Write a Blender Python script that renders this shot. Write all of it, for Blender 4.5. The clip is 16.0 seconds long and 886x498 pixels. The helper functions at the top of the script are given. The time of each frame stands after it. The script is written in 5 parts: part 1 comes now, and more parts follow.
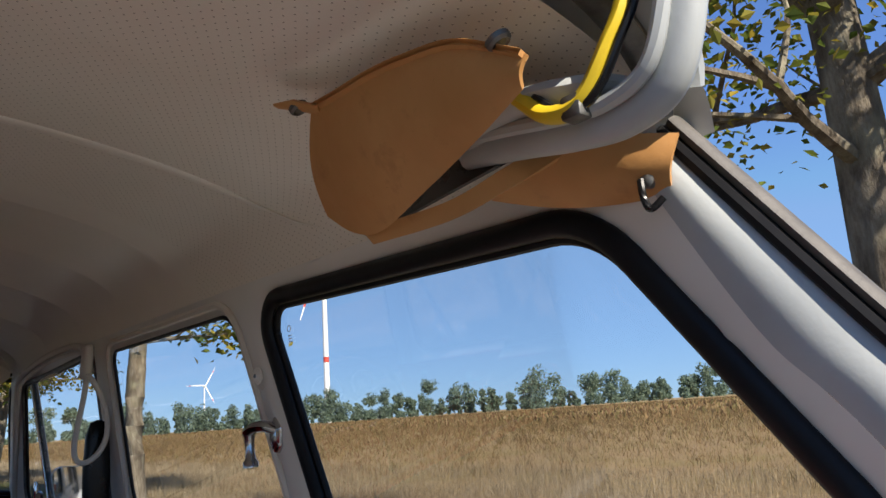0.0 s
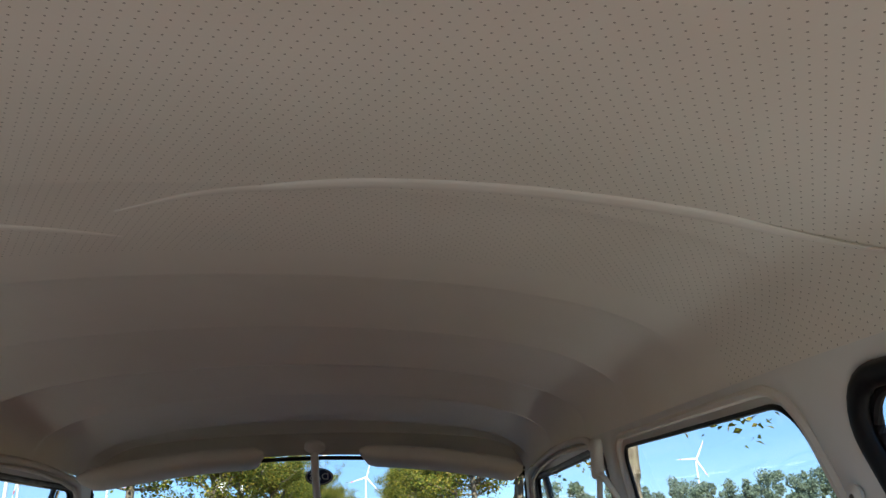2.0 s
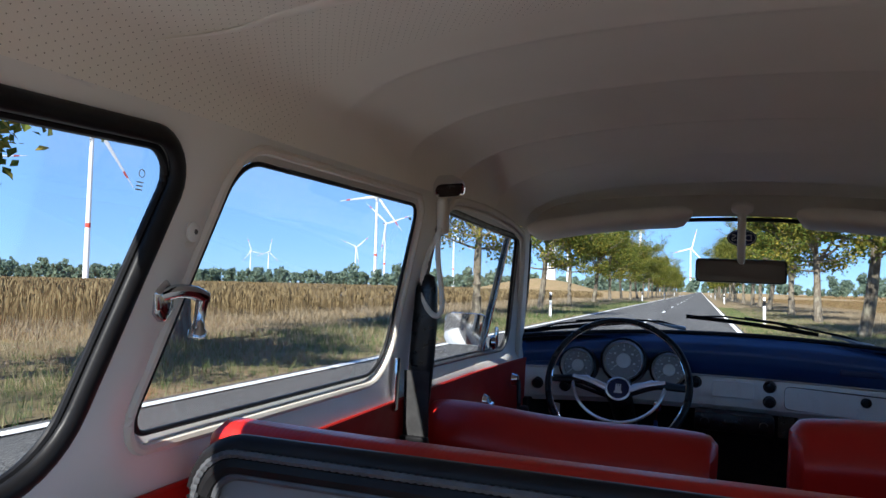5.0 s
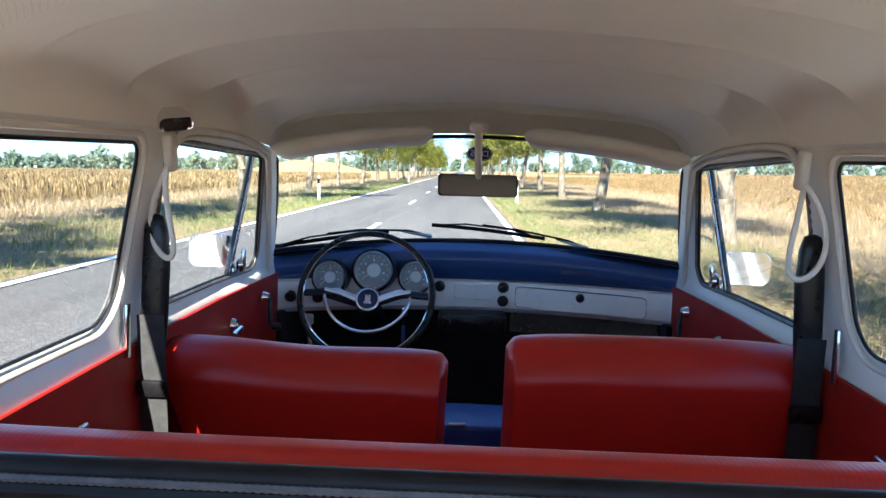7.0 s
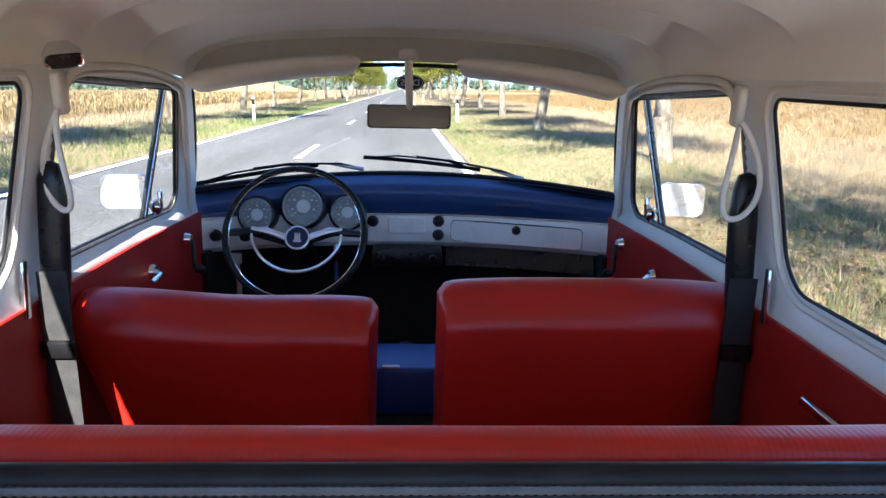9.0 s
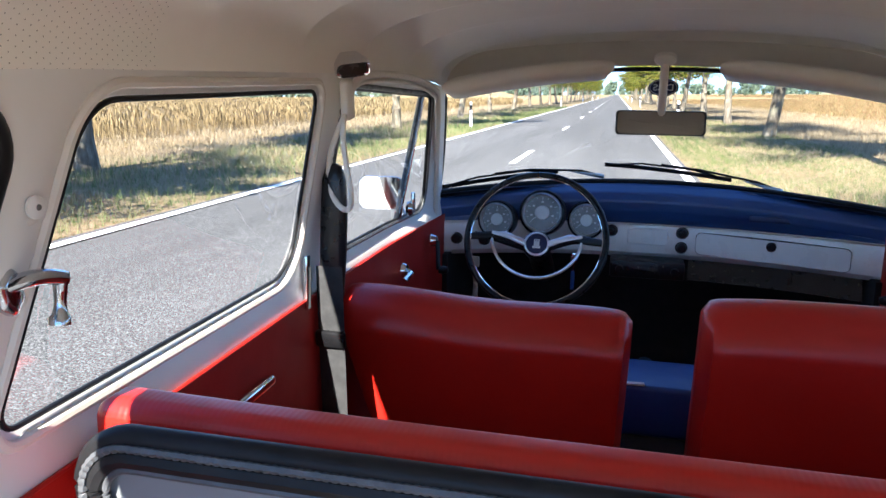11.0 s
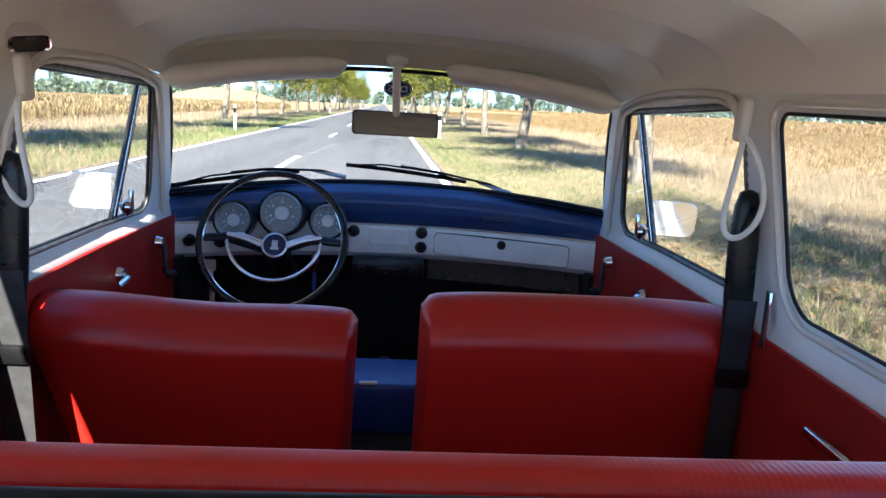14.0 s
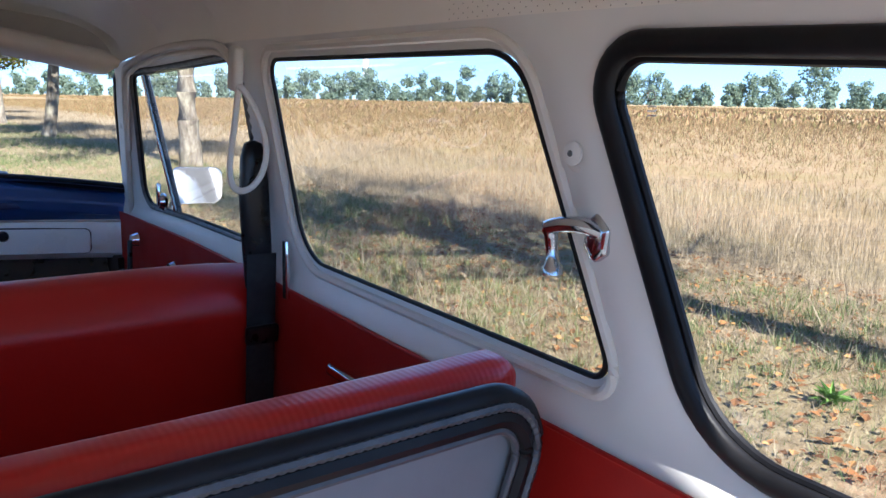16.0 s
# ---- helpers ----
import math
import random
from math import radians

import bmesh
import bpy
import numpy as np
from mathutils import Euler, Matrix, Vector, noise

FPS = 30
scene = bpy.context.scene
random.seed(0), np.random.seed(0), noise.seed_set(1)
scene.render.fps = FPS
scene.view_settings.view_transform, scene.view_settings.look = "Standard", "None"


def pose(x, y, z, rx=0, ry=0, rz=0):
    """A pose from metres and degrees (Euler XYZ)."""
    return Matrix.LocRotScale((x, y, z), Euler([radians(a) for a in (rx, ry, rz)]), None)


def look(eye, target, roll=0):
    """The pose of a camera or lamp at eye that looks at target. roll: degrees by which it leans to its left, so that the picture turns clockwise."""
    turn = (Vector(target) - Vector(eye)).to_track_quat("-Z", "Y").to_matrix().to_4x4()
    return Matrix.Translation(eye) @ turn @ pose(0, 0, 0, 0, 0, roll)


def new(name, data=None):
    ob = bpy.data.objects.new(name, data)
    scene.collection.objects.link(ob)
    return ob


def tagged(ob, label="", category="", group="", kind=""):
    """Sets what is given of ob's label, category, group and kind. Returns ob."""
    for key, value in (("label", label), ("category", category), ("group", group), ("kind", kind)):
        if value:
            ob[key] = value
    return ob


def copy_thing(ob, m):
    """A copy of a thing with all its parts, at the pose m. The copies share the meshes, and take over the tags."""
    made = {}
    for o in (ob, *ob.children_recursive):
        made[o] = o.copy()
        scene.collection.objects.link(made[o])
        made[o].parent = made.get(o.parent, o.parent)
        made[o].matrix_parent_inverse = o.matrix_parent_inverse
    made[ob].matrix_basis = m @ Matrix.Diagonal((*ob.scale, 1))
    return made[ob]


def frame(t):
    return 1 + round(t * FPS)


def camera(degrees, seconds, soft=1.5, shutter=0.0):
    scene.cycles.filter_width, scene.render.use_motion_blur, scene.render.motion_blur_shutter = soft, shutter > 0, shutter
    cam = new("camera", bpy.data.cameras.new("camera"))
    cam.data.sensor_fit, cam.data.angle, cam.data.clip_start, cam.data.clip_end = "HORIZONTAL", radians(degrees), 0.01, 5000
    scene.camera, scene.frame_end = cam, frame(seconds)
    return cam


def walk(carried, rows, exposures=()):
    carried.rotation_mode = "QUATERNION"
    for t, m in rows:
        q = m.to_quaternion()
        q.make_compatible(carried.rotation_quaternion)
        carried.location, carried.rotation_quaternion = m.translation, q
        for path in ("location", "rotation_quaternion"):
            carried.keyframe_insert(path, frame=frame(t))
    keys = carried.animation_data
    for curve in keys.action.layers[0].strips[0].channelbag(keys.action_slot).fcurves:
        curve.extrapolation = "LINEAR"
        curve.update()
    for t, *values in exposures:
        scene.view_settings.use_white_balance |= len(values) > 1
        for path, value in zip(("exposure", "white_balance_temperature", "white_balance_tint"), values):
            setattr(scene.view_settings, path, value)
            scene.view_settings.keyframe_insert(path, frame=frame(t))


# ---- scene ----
cam = camera(61.5, 16.0)
# the car is built in its own axes (y ahead, x right) and leans with the road's edge
CAR = pose(0, 0, 0, 0, 1.2, 0)
ROAD = pose(0, 0, 0, 0, 0, 0.7)
PATH = [
    (0, (0.134, -0.182, 1.144), (1.395, 1.301, 1.601), -3.0),
    (0.5, (0.157, -0.131, 1.144), (1.236, 1.445, 1.735), -5.7),
    (1, (0.177, -0.036, 1.164), (0.893, 1.724, 1.788), -7.4),
    (1.5, (0.172, 0.009, 1.191), (0.529, 1.863, 1.851), -4.7),
    (2, (0.168, 0.030, 1.196), (0.322, 1.904, 1.881), -1.7),
    (2.5, (0.116, -0.012, 1.194), (0.171, 1.862, 1.879), -1.5),
    (3, (0.034, 0.018, 1.198), (-0.083, 1.901, 1.863), 0.1),
    (3.5, (-0.052, 0.027, 1.194), (-0.350, 1.894, 1.847), 1.4),
    (4, (-0.066, 0.011, 1.197), (-0.631, 1.827, 1.818), 3.9),
    (4.5, (-0.057, -0.005, 1.177), (-0.796, 1.805, 1.601), 3.1),
    (4.7, (-0.064, 0.003, 1.168), (-0.788, 1.846, 1.444), 2.7),
    (6.8, (-0.027, 0.028, 1.248), (-0.178, 2.009, 1.021), 1.7),
    (7, (-0.015, 0.018, 1.261), (-0.085, 2.006, 1.05), 1.7),
    (7.5, (0.011, 0.035, 1.283), (0.076, 2.019, 1.039), 2.2),
    (8, (0.014, 0.063, 1.291), (0.13, 2.037, 0.992), 1.7),
    (8.2, (0.014, 0.067, 1.292), (0.129, 2.036, 0.957), 1.5),
    (10.3, (-0.043, 0.1, 1.289), (-0.234, 2.039, 0.838), 0.6),
    (10.5, (-0.056, 0.1, 1.291), (-0.357, 2.026, 0.843), 0.4),
    (11, (-0.077, 0.098, 1.29), (-0.533, 2.0, 0.876), 0.8),
    (11.5, (-0.079, 0.103, 1.291), (-0.586, 1.997, 0.895), 1.5),
    (12, (-0.082, 0.102, 1.288), (-0.596, 1.994, 0.895), 1.8),
    (12.5, (-0.086, 0.096, 1.287), (-0.619, 1.983, 0.895), 1.7),
    (13, (-0.081, 0.1, 1.285), (-0.617, 1.987, 0.894), 1.4),
    (13.5, (-0.049, 0.124, 1.274), (-0.317, 2.069, 0.894), 2.7),
    (14, (-0.002, 0.142, 1.27), (0.145, 2.101, 0.896), 3.4),
    (14.5, (0.039, 0.165, 1.271), (0.663, 2.029, 0.902), 2.9),
    (15, (0.06, 0.18, 1.265), (0.999, 1.909, 0.907), 2.6),
    (15.5, (0.066, 0.182, 1.258), (1.121, 1.846, 0.913), 2.2),
    (16, (0.086, 0.172, 1.231), (1.28, 1.734, 0.864), 2.0),
]
EXPOSURES = [(0.0, 1.15, 6900, 11), (0.8, 1.55, 6700, 11), (1.6, 1.8, 6550, 5), (2.5, 1.7, 6400, 2), (3.2, 1.6, 6250, 3), (4.0, 1.6, 6050, 4), (4.7, 1.55, 6050, 8),
             (6.8, 2.95, 6350, 5), (8.2, 3.05, 6250, 6), (10.3, 3.2, 6250, 12), (10.9, 3.0, 6250, 9), (12.5, 2.95, 6250, 8), (14.5, 3.05, 6150, 8), (16.0, 2.6, 5900, 12)]
walk(cam, [(t, CAR @ look(eye, target, roll)) for t, eye, target, roll in PATH], EXPOSURES)

# ---- world and sun ----
SUN_AZ, SUN_EL = 184.5, 38.0
world = bpy.data.worlds.new("sky")
scene.world = world
world.use_nodes = True
wn = world.node_tree.nodes
sky = wn.new("ShaderNodeTexSky")
sky.sky_type = "NISHITA"
sky.sun_disc = False
sky.sun_elevation, sky.sun_rotation = radians(SUN_EL), radians(SUN_AZ)
sky.air_density, sky.dust_density, sky.ozone_density = 0.65, 0.0, 3.0
wn["Background"].inputs["Strength"].default_value = 0.108
tint = wn.new("ShaderNodeMix")
tint.data_type, tint.blend_type = "RGBA", "MULTIPLY"
tint.inputs[0].default_value = 1.0
tint.inputs[7].default_value = (0.70, 0.86, 1.10, 1)
world.node_tree.links.new(sky.outputs["Color"], tint.inputs[6])
haze = wn.new("ShaderNodeMix")
haze.data_type, haze.blend_type = "RGBA", "DARKEN"
haze.inputs[0].default_value = 0.8
haze.inputs[7].default_value = (1.0, 1.85, 3.3, 1)
world.node_tree.links.new(tint.outputs[2], haze.inputs[6])
world.node_tree.links.new(haze.outputs[2], wn["Background"].inputs["Color"])
sun = new("sun", bpy.data.lights.new("sun", "SUN"))
sun.data.energy, sun.data.angle, sun.data.color = 4.1, radians(0.6), (1.0, 0.94, 0.85)
to_sun = Vector((math.sin(radians(SUN_AZ)) * math.cos(radians(SUN_EL)), math.cos(radians(SUN_AZ)) * math.cos(radians(SUN_EL)), math.sin(radians(SUN_EL))))
sun.matrix_world = look(to_sun * 50, (0, 0, 0))

# ---- materials ----


class Mat:
    """A node material under construction."""

    def __init__(self, name, rough=0.5, metal=0.0, spec=0.5):
        self.m = bpy.data.materials.new(name)
        self.m.use_nodes = True
        self.t = self.m.node_tree
        self.p = self.t.nodes["Principled BSDF"]
        self.p.inputs["Roughness"].default_value = rough
        self.p.inputs["Metallic"].default_value = metal
        self.p.inputs["Specular IOR Level"].default_value = spec

    def n(self, kind, **inputs):
        node = self.t.nodes.new(kind)
        for k, v in inputs.items():
            node.inputs[k.replace("_", " ")].default_value = v
        return node

    def link(self, a, b):
        self.t.links.new(a, b)

    def coords(self, scale=(1, 1, 1)):
        tc = self.n("ShaderNodeTexCoord")
        mp = self.n("ShaderNodeMapping")
        mp.inputs["Scale"].default_value = scale
        self.link(tc.outputs["Object"], mp.inputs["Vector"])
        return mp.outputs["Vector"]

    def noise(self, scale, detail=3.0, stretch=(1, 1, 1), rough=0.55):
        nz = self.n("ShaderNodeTexNoise", Scale=scale, Detail=detail, Roughness=rough)
        self.link(self.coords(stretch), nz.inputs["Vector"])
        return nz.outputs["Fac"]

    def ramp(self, fac, stops):
        r = self.n("ShaderNodeValToRGB")
        e = r.color_ramp.elements
        while len(e) < len(stops):
            e.new(0.5)
        for el, (pos, col) in zip(e, stops):
            el.position, el.color = pos, (*col, 1)
        self.link(fac, r.inputs["Fac"])
        return r.outputs["Color"]

    def mix(self, fac, a, b, mode="MIX"):
        mx = self.n("ShaderNodeMix")
        mx.data_type, mx.blend_type = "RGBA", mode
        for sock, val in ((mx.inputs[0], fac), (mx.inputs[6], a), (mx.inputs[7], b)):
            if isinstance(val, bpy.types.NodeSocket):
                self.link(val, sock)
            else:
                sock.default_value = val if isinstance(val, (int, float)) else (*val, 1)
        return mx.outputs[2]

    def math(self, op, a, b=0.0):
        m = self.n("ShaderNodeMath")
        m.operation = op
        for sock, val in zip(m.inputs, (a, b)):
            if isinstance(val, bpy.types.NodeSocket):
                self.link(val, sock)
            else:
                sock.default_value = val
        return m.outputs[0]

    def base(self, col):
        if isinstance(col, bpy.types.NodeSocket):
            self.link(col, self.p.inputs["Base Color"])
        else:
            self.p.inputs["Base Color"].default_value = (*col, 1)
        return self

    def bump(self, height, strength=0.3, dist=0.002):
        b = self.n("ShaderNodeBump", Strength=strength, Distance=dist)
        self.link(height, b.inputs["Height"])
        self.link(b.outputs["Normal"], self.p.inputs["Normal"])
        return self

    def rough(self, fac, lo, hi):
        r = self.n("ShaderNodeMapRange")
        r.inputs["To Min"].default_value, r.inputs["To Max"].default_value = lo, hi
        self.link(fac, r.inputs["Value"])
        self.link(r.outputs["Result"], self.p.inputs["Roughness"])
        return self


def simple(name, a, b, scale=12.0, rough=0.5, metal=0.0, bump=0.0, fine=300.0, spec=0.5, spread=0.12):
    """Two tones mixed by noise, uneven gloss, fine relief."""
    m = Mat(name, rough, metal, spec)
    nz = m.noise(scale, 5.0)
    m.base(m.ramp(nz, [(0.3, a), (0.7, b)]))
    m.rough(m.noise(scale * 2.3, 4.0), max(0.02, rough - spread), min(1, rough + spread))
    if bump:
        m.bump(m.noise(fine, 3.0), bump, 0.001)
    return m.m


def perforated():
    """Cream headliner vinyl with rows of pin holes, seven millimetres apart."""
    m = Mat("headliner_vinyl", 0.55, spec=0.35)
    nz = m.noise(5.0, 5.0)
    col = m.ramp(nz, [(0.25, (0.79, 0.75, 0.665)), (0.75, (0.84, 0.805, 0.73))])
    tc = m.n("ShaderNodeTexCoord")
    sp = m.n("ShaderNodeSeparateXYZ")
    m.link(tc.outputs["UV"], sp.inputs[0])
    u = m.math("MULTIPLY", sp.outputs[0], 1 / 0.0075)
    v = m.math("MULTIPLY", sp.outputs[1], 1 / 0.0130)
    holes = None
    for off in (0.0, 0.5):
        du = m.math("SUBTRACT", m.math("FRACT", m.math("ADD", u, off)), 0.5)
        dv = m.math("SUBTRACT", m.math("FRACT", m.math("ADD", v, off)), 0.5)
        du = m.math("MULTIPLY", du, 0.0075)
        dv = m.math("MULTIPLY", dv, 0.0130)
        d = m.math("SQRT", m.math("ADD", m.math("MULTIPLY", du, du), m.math("MULTIPLY", dv, dv)))
        h = m.math("LESS_THAN", d, 0.00062)
        holes = h if holes is None else m.math("MAXIMUM", holes, h)
    holes = m.math("MULTIPLY", holes, m.math("LESS_THAN", sp.outputs[1], 0.70))
    m.base(m.mix(holes, col, (0.33, 0.305, 0.255)))
    m.bump(m.noise(420.0, 3.0), 0.12, 0.0008)
    return m.m


def ribbed_red(name, ribs):
    """Red seat vinyl; ribs: fine woven grain across the seat."""
    m = Mat(name, 0.36, spec=0.42)
    nz = m.noise(6.0, 5.0)
    m.base(m.ramp(nz, [(0.25, (0.43, 0.013, 0.008)), (0.75, (0.50, 0.018, 0.011))]))
    m.rough(m.noise(30.0, 4.0), 0.25, 0.42)
    if ribs:
        w = m.n("ShaderNodeTexWave", Scale=55.0, Distortion=0.3)
        w.bands_direction = "X"
        m.link(m.coords(), w.inputs["Vector"])
        w2 = m.n("ShaderNodeTexWave", Scale=70.0, Distortion=0.3)
        w2.bands_direction = "Z"
        m.link(m.coords(), w2.inputs["Vector"])
        m.bump(m.math("ADD", w.outputs["Fac"], m.math("MULTIPLY", w2.outputs["Fac"], 0.6)), 0.16, 0.0008)
    else:
        m.bump(m.noise(260.0, 3.0), 0.18, 0.001)
    return m.m


def glass_mat():
    m = Mat("window_glass")
    t = m.t
    out = t.nodes["Material Output"]
    tr = m.n("ShaderNodeBsdfTransparent")
    tr.inputs["Color"].default_value = (0.86, 0.88, 0.875, 1)
    gl = m.n("ShaderNodeBsdfGlossy", Roughness=0.03)
    fr = m.n("ShaderNodeFresnel", IOR=1.45)
    mx = m.n("ShaderNodeMixShader")
    m.link(m.math("MULTIPLY", fr.outputs[0], 0.16), mx.inputs[0])
    m.link(tr.outputs[0], mx.inputs[1])
    m.link(gl.outputs[0], mx.inputs[2])
    m.link(mx.outputs[0], out.inputs["Surface"])
    return m.m


def random_tone(name, stops, rough=0.8, trans=0.0):
    """Colour that differs from blade to blade or leaf to leaf."""
    m = Mat(name, rough, spec=0.2)
    g = m.n("ShaderNodeNewGeometry")
    big = m.noise(0.25, 3.0)
    fac = m.math("ADD", m.math("MULTIPLY", g.outputs["Random Per Island"], 0.65), m.math("MULTIPLY", big, 0.35))
    col = m.ramp(fac, stops)
    m.base(col)
    if trans:
        tl = m.n("ShaderNodeBsdfTranslucent")
        m.link(col, tl.inputs["Color"])
        mx = m.n("ShaderNodeMixShader", Fac=trans)
        m.link(m.p.outputs[0], mx.inputs[1])
        m.link(tl.outputs[0], mx.inputs[2])
        m.link(mx.outputs[0], m.t.nodes["Material Output"].inputs["Surface"])
    return m.m


def ground_mat(name, stops, patch, patch_amount=0.5, grain=9.0):
    m = Mat(name, 0.95, spec=0.1)
    col = m.ramp(m.noise(grain, 8.0, rough=0.7), stops)
    pm = m.ramp(m.noise(0.35, 5.0), [(0.5 - 0.15 * patch_amount, (0, 0, 0)), (0.62, (1, 1, 1))])
    m.base(m.mix(m.math("MULTIPLY", pm, patch_amount), col, patch))
    m.bump(m.noise(30.0, 8.0, rough=0.7), 0.8, 0.05)
    return m.m


def asphalt_mat():
    m = Mat("asphalt", 0.9, spec=0.08)
    fine = m.noise(85.0, 4.0, rough=0.75)
    grit = m.ramp(fine, [(0.38, (0.028, 0.027, 0.027)), (0.50, (0.088, 0.085, 0.082)), (0.63, (0.25, 0.242, 0.232))])
    track = m.ramp(m.noise(0.9, 4.0, (1.0, 0.05, 1.0)), [(0.35, (0.82, 0.82, 0.82)), (0.65, (1.1, 1.1, 1.1))])
    m.base(m.mix(1.0, grit, track, "MULTIPLY"))
    m.bump(fine, 0.6, 0.004)
    return m.m


def line_mat():
    m = Mat("road_paint", 0.7)
    wear = m.noise(60.0, 6.0, rough=0.7)
    m.base(m.ramp(wear, [(0.30, (0.30, 0.30, 0.29)), (0.42, (0.78, 0.77, 0.74))]))
    m.bump(m.noise(260.0, 2.0), 0.4, 0.003)
    return m.m


def scuffed_tan():
    """Tan leatherette with rubbed dirt and small dark nicks."""
    m = Mat("tan_leatherette", 0.5, spec=0.35)
    col = m.ramp(m.noise(14.0, 5.0), [(0.3, (0.46, 0.225, 0.075)), (0.7, (0.58, 0.31, 0.12))])
    dirt = m.ramp(m.noise(38.0, 6.0, rough=0.65), [(0.58, (0, 0, 0)), (0.72, (1, 1, 1))])
    nick = m.ramp(m.noise(150.0, 4.0, (1, 1, 2.5), 0.7), [(0.68, (0, 0, 0)), (0.74, (1, 1, 1))])
    col = m.mix(m.math("MULTIPLY", dirt, 0.45), col, (0.30, 0.14, 0.05))
    m.base(m.mix(m.math("MULTIPLY", nick, 0.6), col, (0.16, 0.08, 0.035)))
    m.rough(m.noise(50.0, 4.0), 0.38, 0.62)
    m.bump(m.noise(160.0, 4.0), 0.25, 0.001)
    return m.m


def bark_mat():
    m = Mat("bark", 0.95, spec=0.1)
    nz = m.noise(9.0, 7.0, (1, 1, 0.35), 0.7)
    col = m.ramp(nz, [(0.3, (0.055, 0.042, 0.03)), (0.5, (0.15, 0.125, 0.095)), (0.72, (0.30, 0.27, 0.21))])
    lichen = m.ramp(m.noise(3.0, 5.0), [(0.52, (0, 0, 0)), (0.68, (1, 1, 1))])
    m.base(m.mix(m.math("MULTIPLY", lichen, 0.5), col, (0.30, 0.29, 0.20)))
    m.bump(nz, 1.0, 0.03)
    return m.m


HEADLINER = perforated()
# headliner vinyl in a lighter tone, so the folds' highlight is painted in
FOLD_LIGHT = simple("fold_highlight_vinyl", (0.84, 0.80, 0.72), (0.88, 0.85, 0.78), 8, 0.45, bump=0.1, fine=350)
CREAM = simple("cream_vinyl", (0.62, 0.575, 0.50), (0.70, 0.66, 0.585), 8, 0.5, bump=0.15, fine=350)
WHITE = simple("white_lacquer", (0.70, 0.685, 0.63), (0.76, 0.745, 0.70), 5, 0.33, bump=0.05, fine=120)
RUBBER = simple("black_rubber", (0.007, 0.007, 0.008), (0.014, 0.014, 0.015), 20, 0.42, bump=0.1, spec=0.18)
DULLRUBBER = simple("greyed_rubber", (0.05, 0.053, 0.058), (0.085, 0.088, 0.095), 40, 0.45, bump=0.2)
CHROME = simple("chrome", (0.72, 0.73, 0.75), (0.80, 0.81, 0.82), 15, 0.10, 1.0, spread=0.05)
# chrome with dim, bluish reflections put into its base colour, for the window catches
DIMCHROME = simple("dim_chrome", (0.42, 0.45, 0.49), (0.56, 0.59, 0.63), 25, 0.14, 1.0, spread=0.06)
SATIN = simple("satin_chrome", (0.78, 0.79, 0.80), (0.86, 0.87, 0.88), 25, 0.32, 1.0, spread=0.08)
ALLOY = simple("dull_alloy", (0.12, 0.12, 0.115), (0.26, 0.26, 0.25), 60, 0.55, 1.0, bump=0.3)
RED = ribbed_red("red_vinyl", False)
RED_RIB = ribbed_red("red_grained_vinyl", True)
RED_PANEL = simple("red_trim_panel", (0.31, 0.012, 0.008), (0.37, 0.017, 0.011), 7, 0.5, bump=0.2, fine=250, spec=0.25)
PAD = simple("navy_padding", (0.007, 0.034, 0.120), (0.014, 0.056, 0.175), 5, 0.40, bump=0.15, fine=250, spec=0.7)
FASCIA = simple("pale_grey_lacquer", (0.78, 0.78, 0.735), (0.83, 0.83, 0.785), 6, 0.3)
GREYPANEL = simple("grey_hardboard", (0.155, 0.163, 0.172), (0.195, 0.204, 0.213), 10, 0.5, bump=0.15, fine=180)
BLACK = simple("black_plastic", (0.005, 0.005, 0.006), (0.010, 0.010, 0.011), 30, 0.3, spec=0.35)
WEBBING = simple("black_webbing", (0.014, 0.014, 0.015), (0.03, 0.03, 0.031), 60, 0.8, bump=0.6, fine=700)
CARPET = simple("black_carpet", (0.008, 0.008, 0.009), (0.02, 0.019, 0.018), 40, 0.95, bump=0.8, fine=400)
BLUE = simple("blue_plastic", (0.012, 0.055, 0.22), (0.02, 0.075, 0.28), 10, 0.4)
TAN = scuffed_tan()
DULLTRIM = simple("weathered_trim", (0.075, 0.07, 0.065), (0.13, 0.12, 0.11), 40, 0.6, bump=0.3)
LOADMAT = simple("grey_load_mat", (0.11, 0.11, 0.11), (0.16, 0.16, 0.155), 30, 0.9, bump=0.5)
GREYPAINT = simple("pale_grey_paint", (0.36, 0.385, 0.39), (0.44, 0.465, 0.465), 14, 0.4, bump=0.1)
YELLOW = simple("yellow_sleeve", (0.62, 0.44, 0.015), (0.75, 0.55, 0.03), 25, 0.45)
DIAL = simple("grey_dial", (0.20, 0.205, 0.205), (0.27, 0.275, 0.275), 30, 0.4)
DIALMID = simple("silver_dial_centre", (0.62, 0.63, 0.62), (0.70, 0.71, 0.70), 30, 0.35)
PRINT = simple("white_print", (0.66, 0.66, 0.64), (0.74, 0.74, 0.72), 30, 0.5)
NAVY = simple("navy_print", (0.008, 0.014, 0.055), (0.014, 0.022, 0.075), 30, 0.4)
LENS = simple("smoked_lens", (0.022, 0.02, 0.018), (0.04, 0.037, 0.033), 30, 0.25)
MIRROR = simple("mirror_glass", (0.62, 0.61, 0.60), (0.66, 0.65, 0.64), 8, 0.03, 1.0, spread=0.02)
TINTED = simple("dark_tinted_mirror", (0.15, 0.145, 0.135), (0.18, 0.175, 0.165), 8, 0.04, 1.0, spread=0.02)
GLASS = glass_mat()
ASPHALT, LINE, BARK = asphalt_mat(), line_mat(), bark_mat()
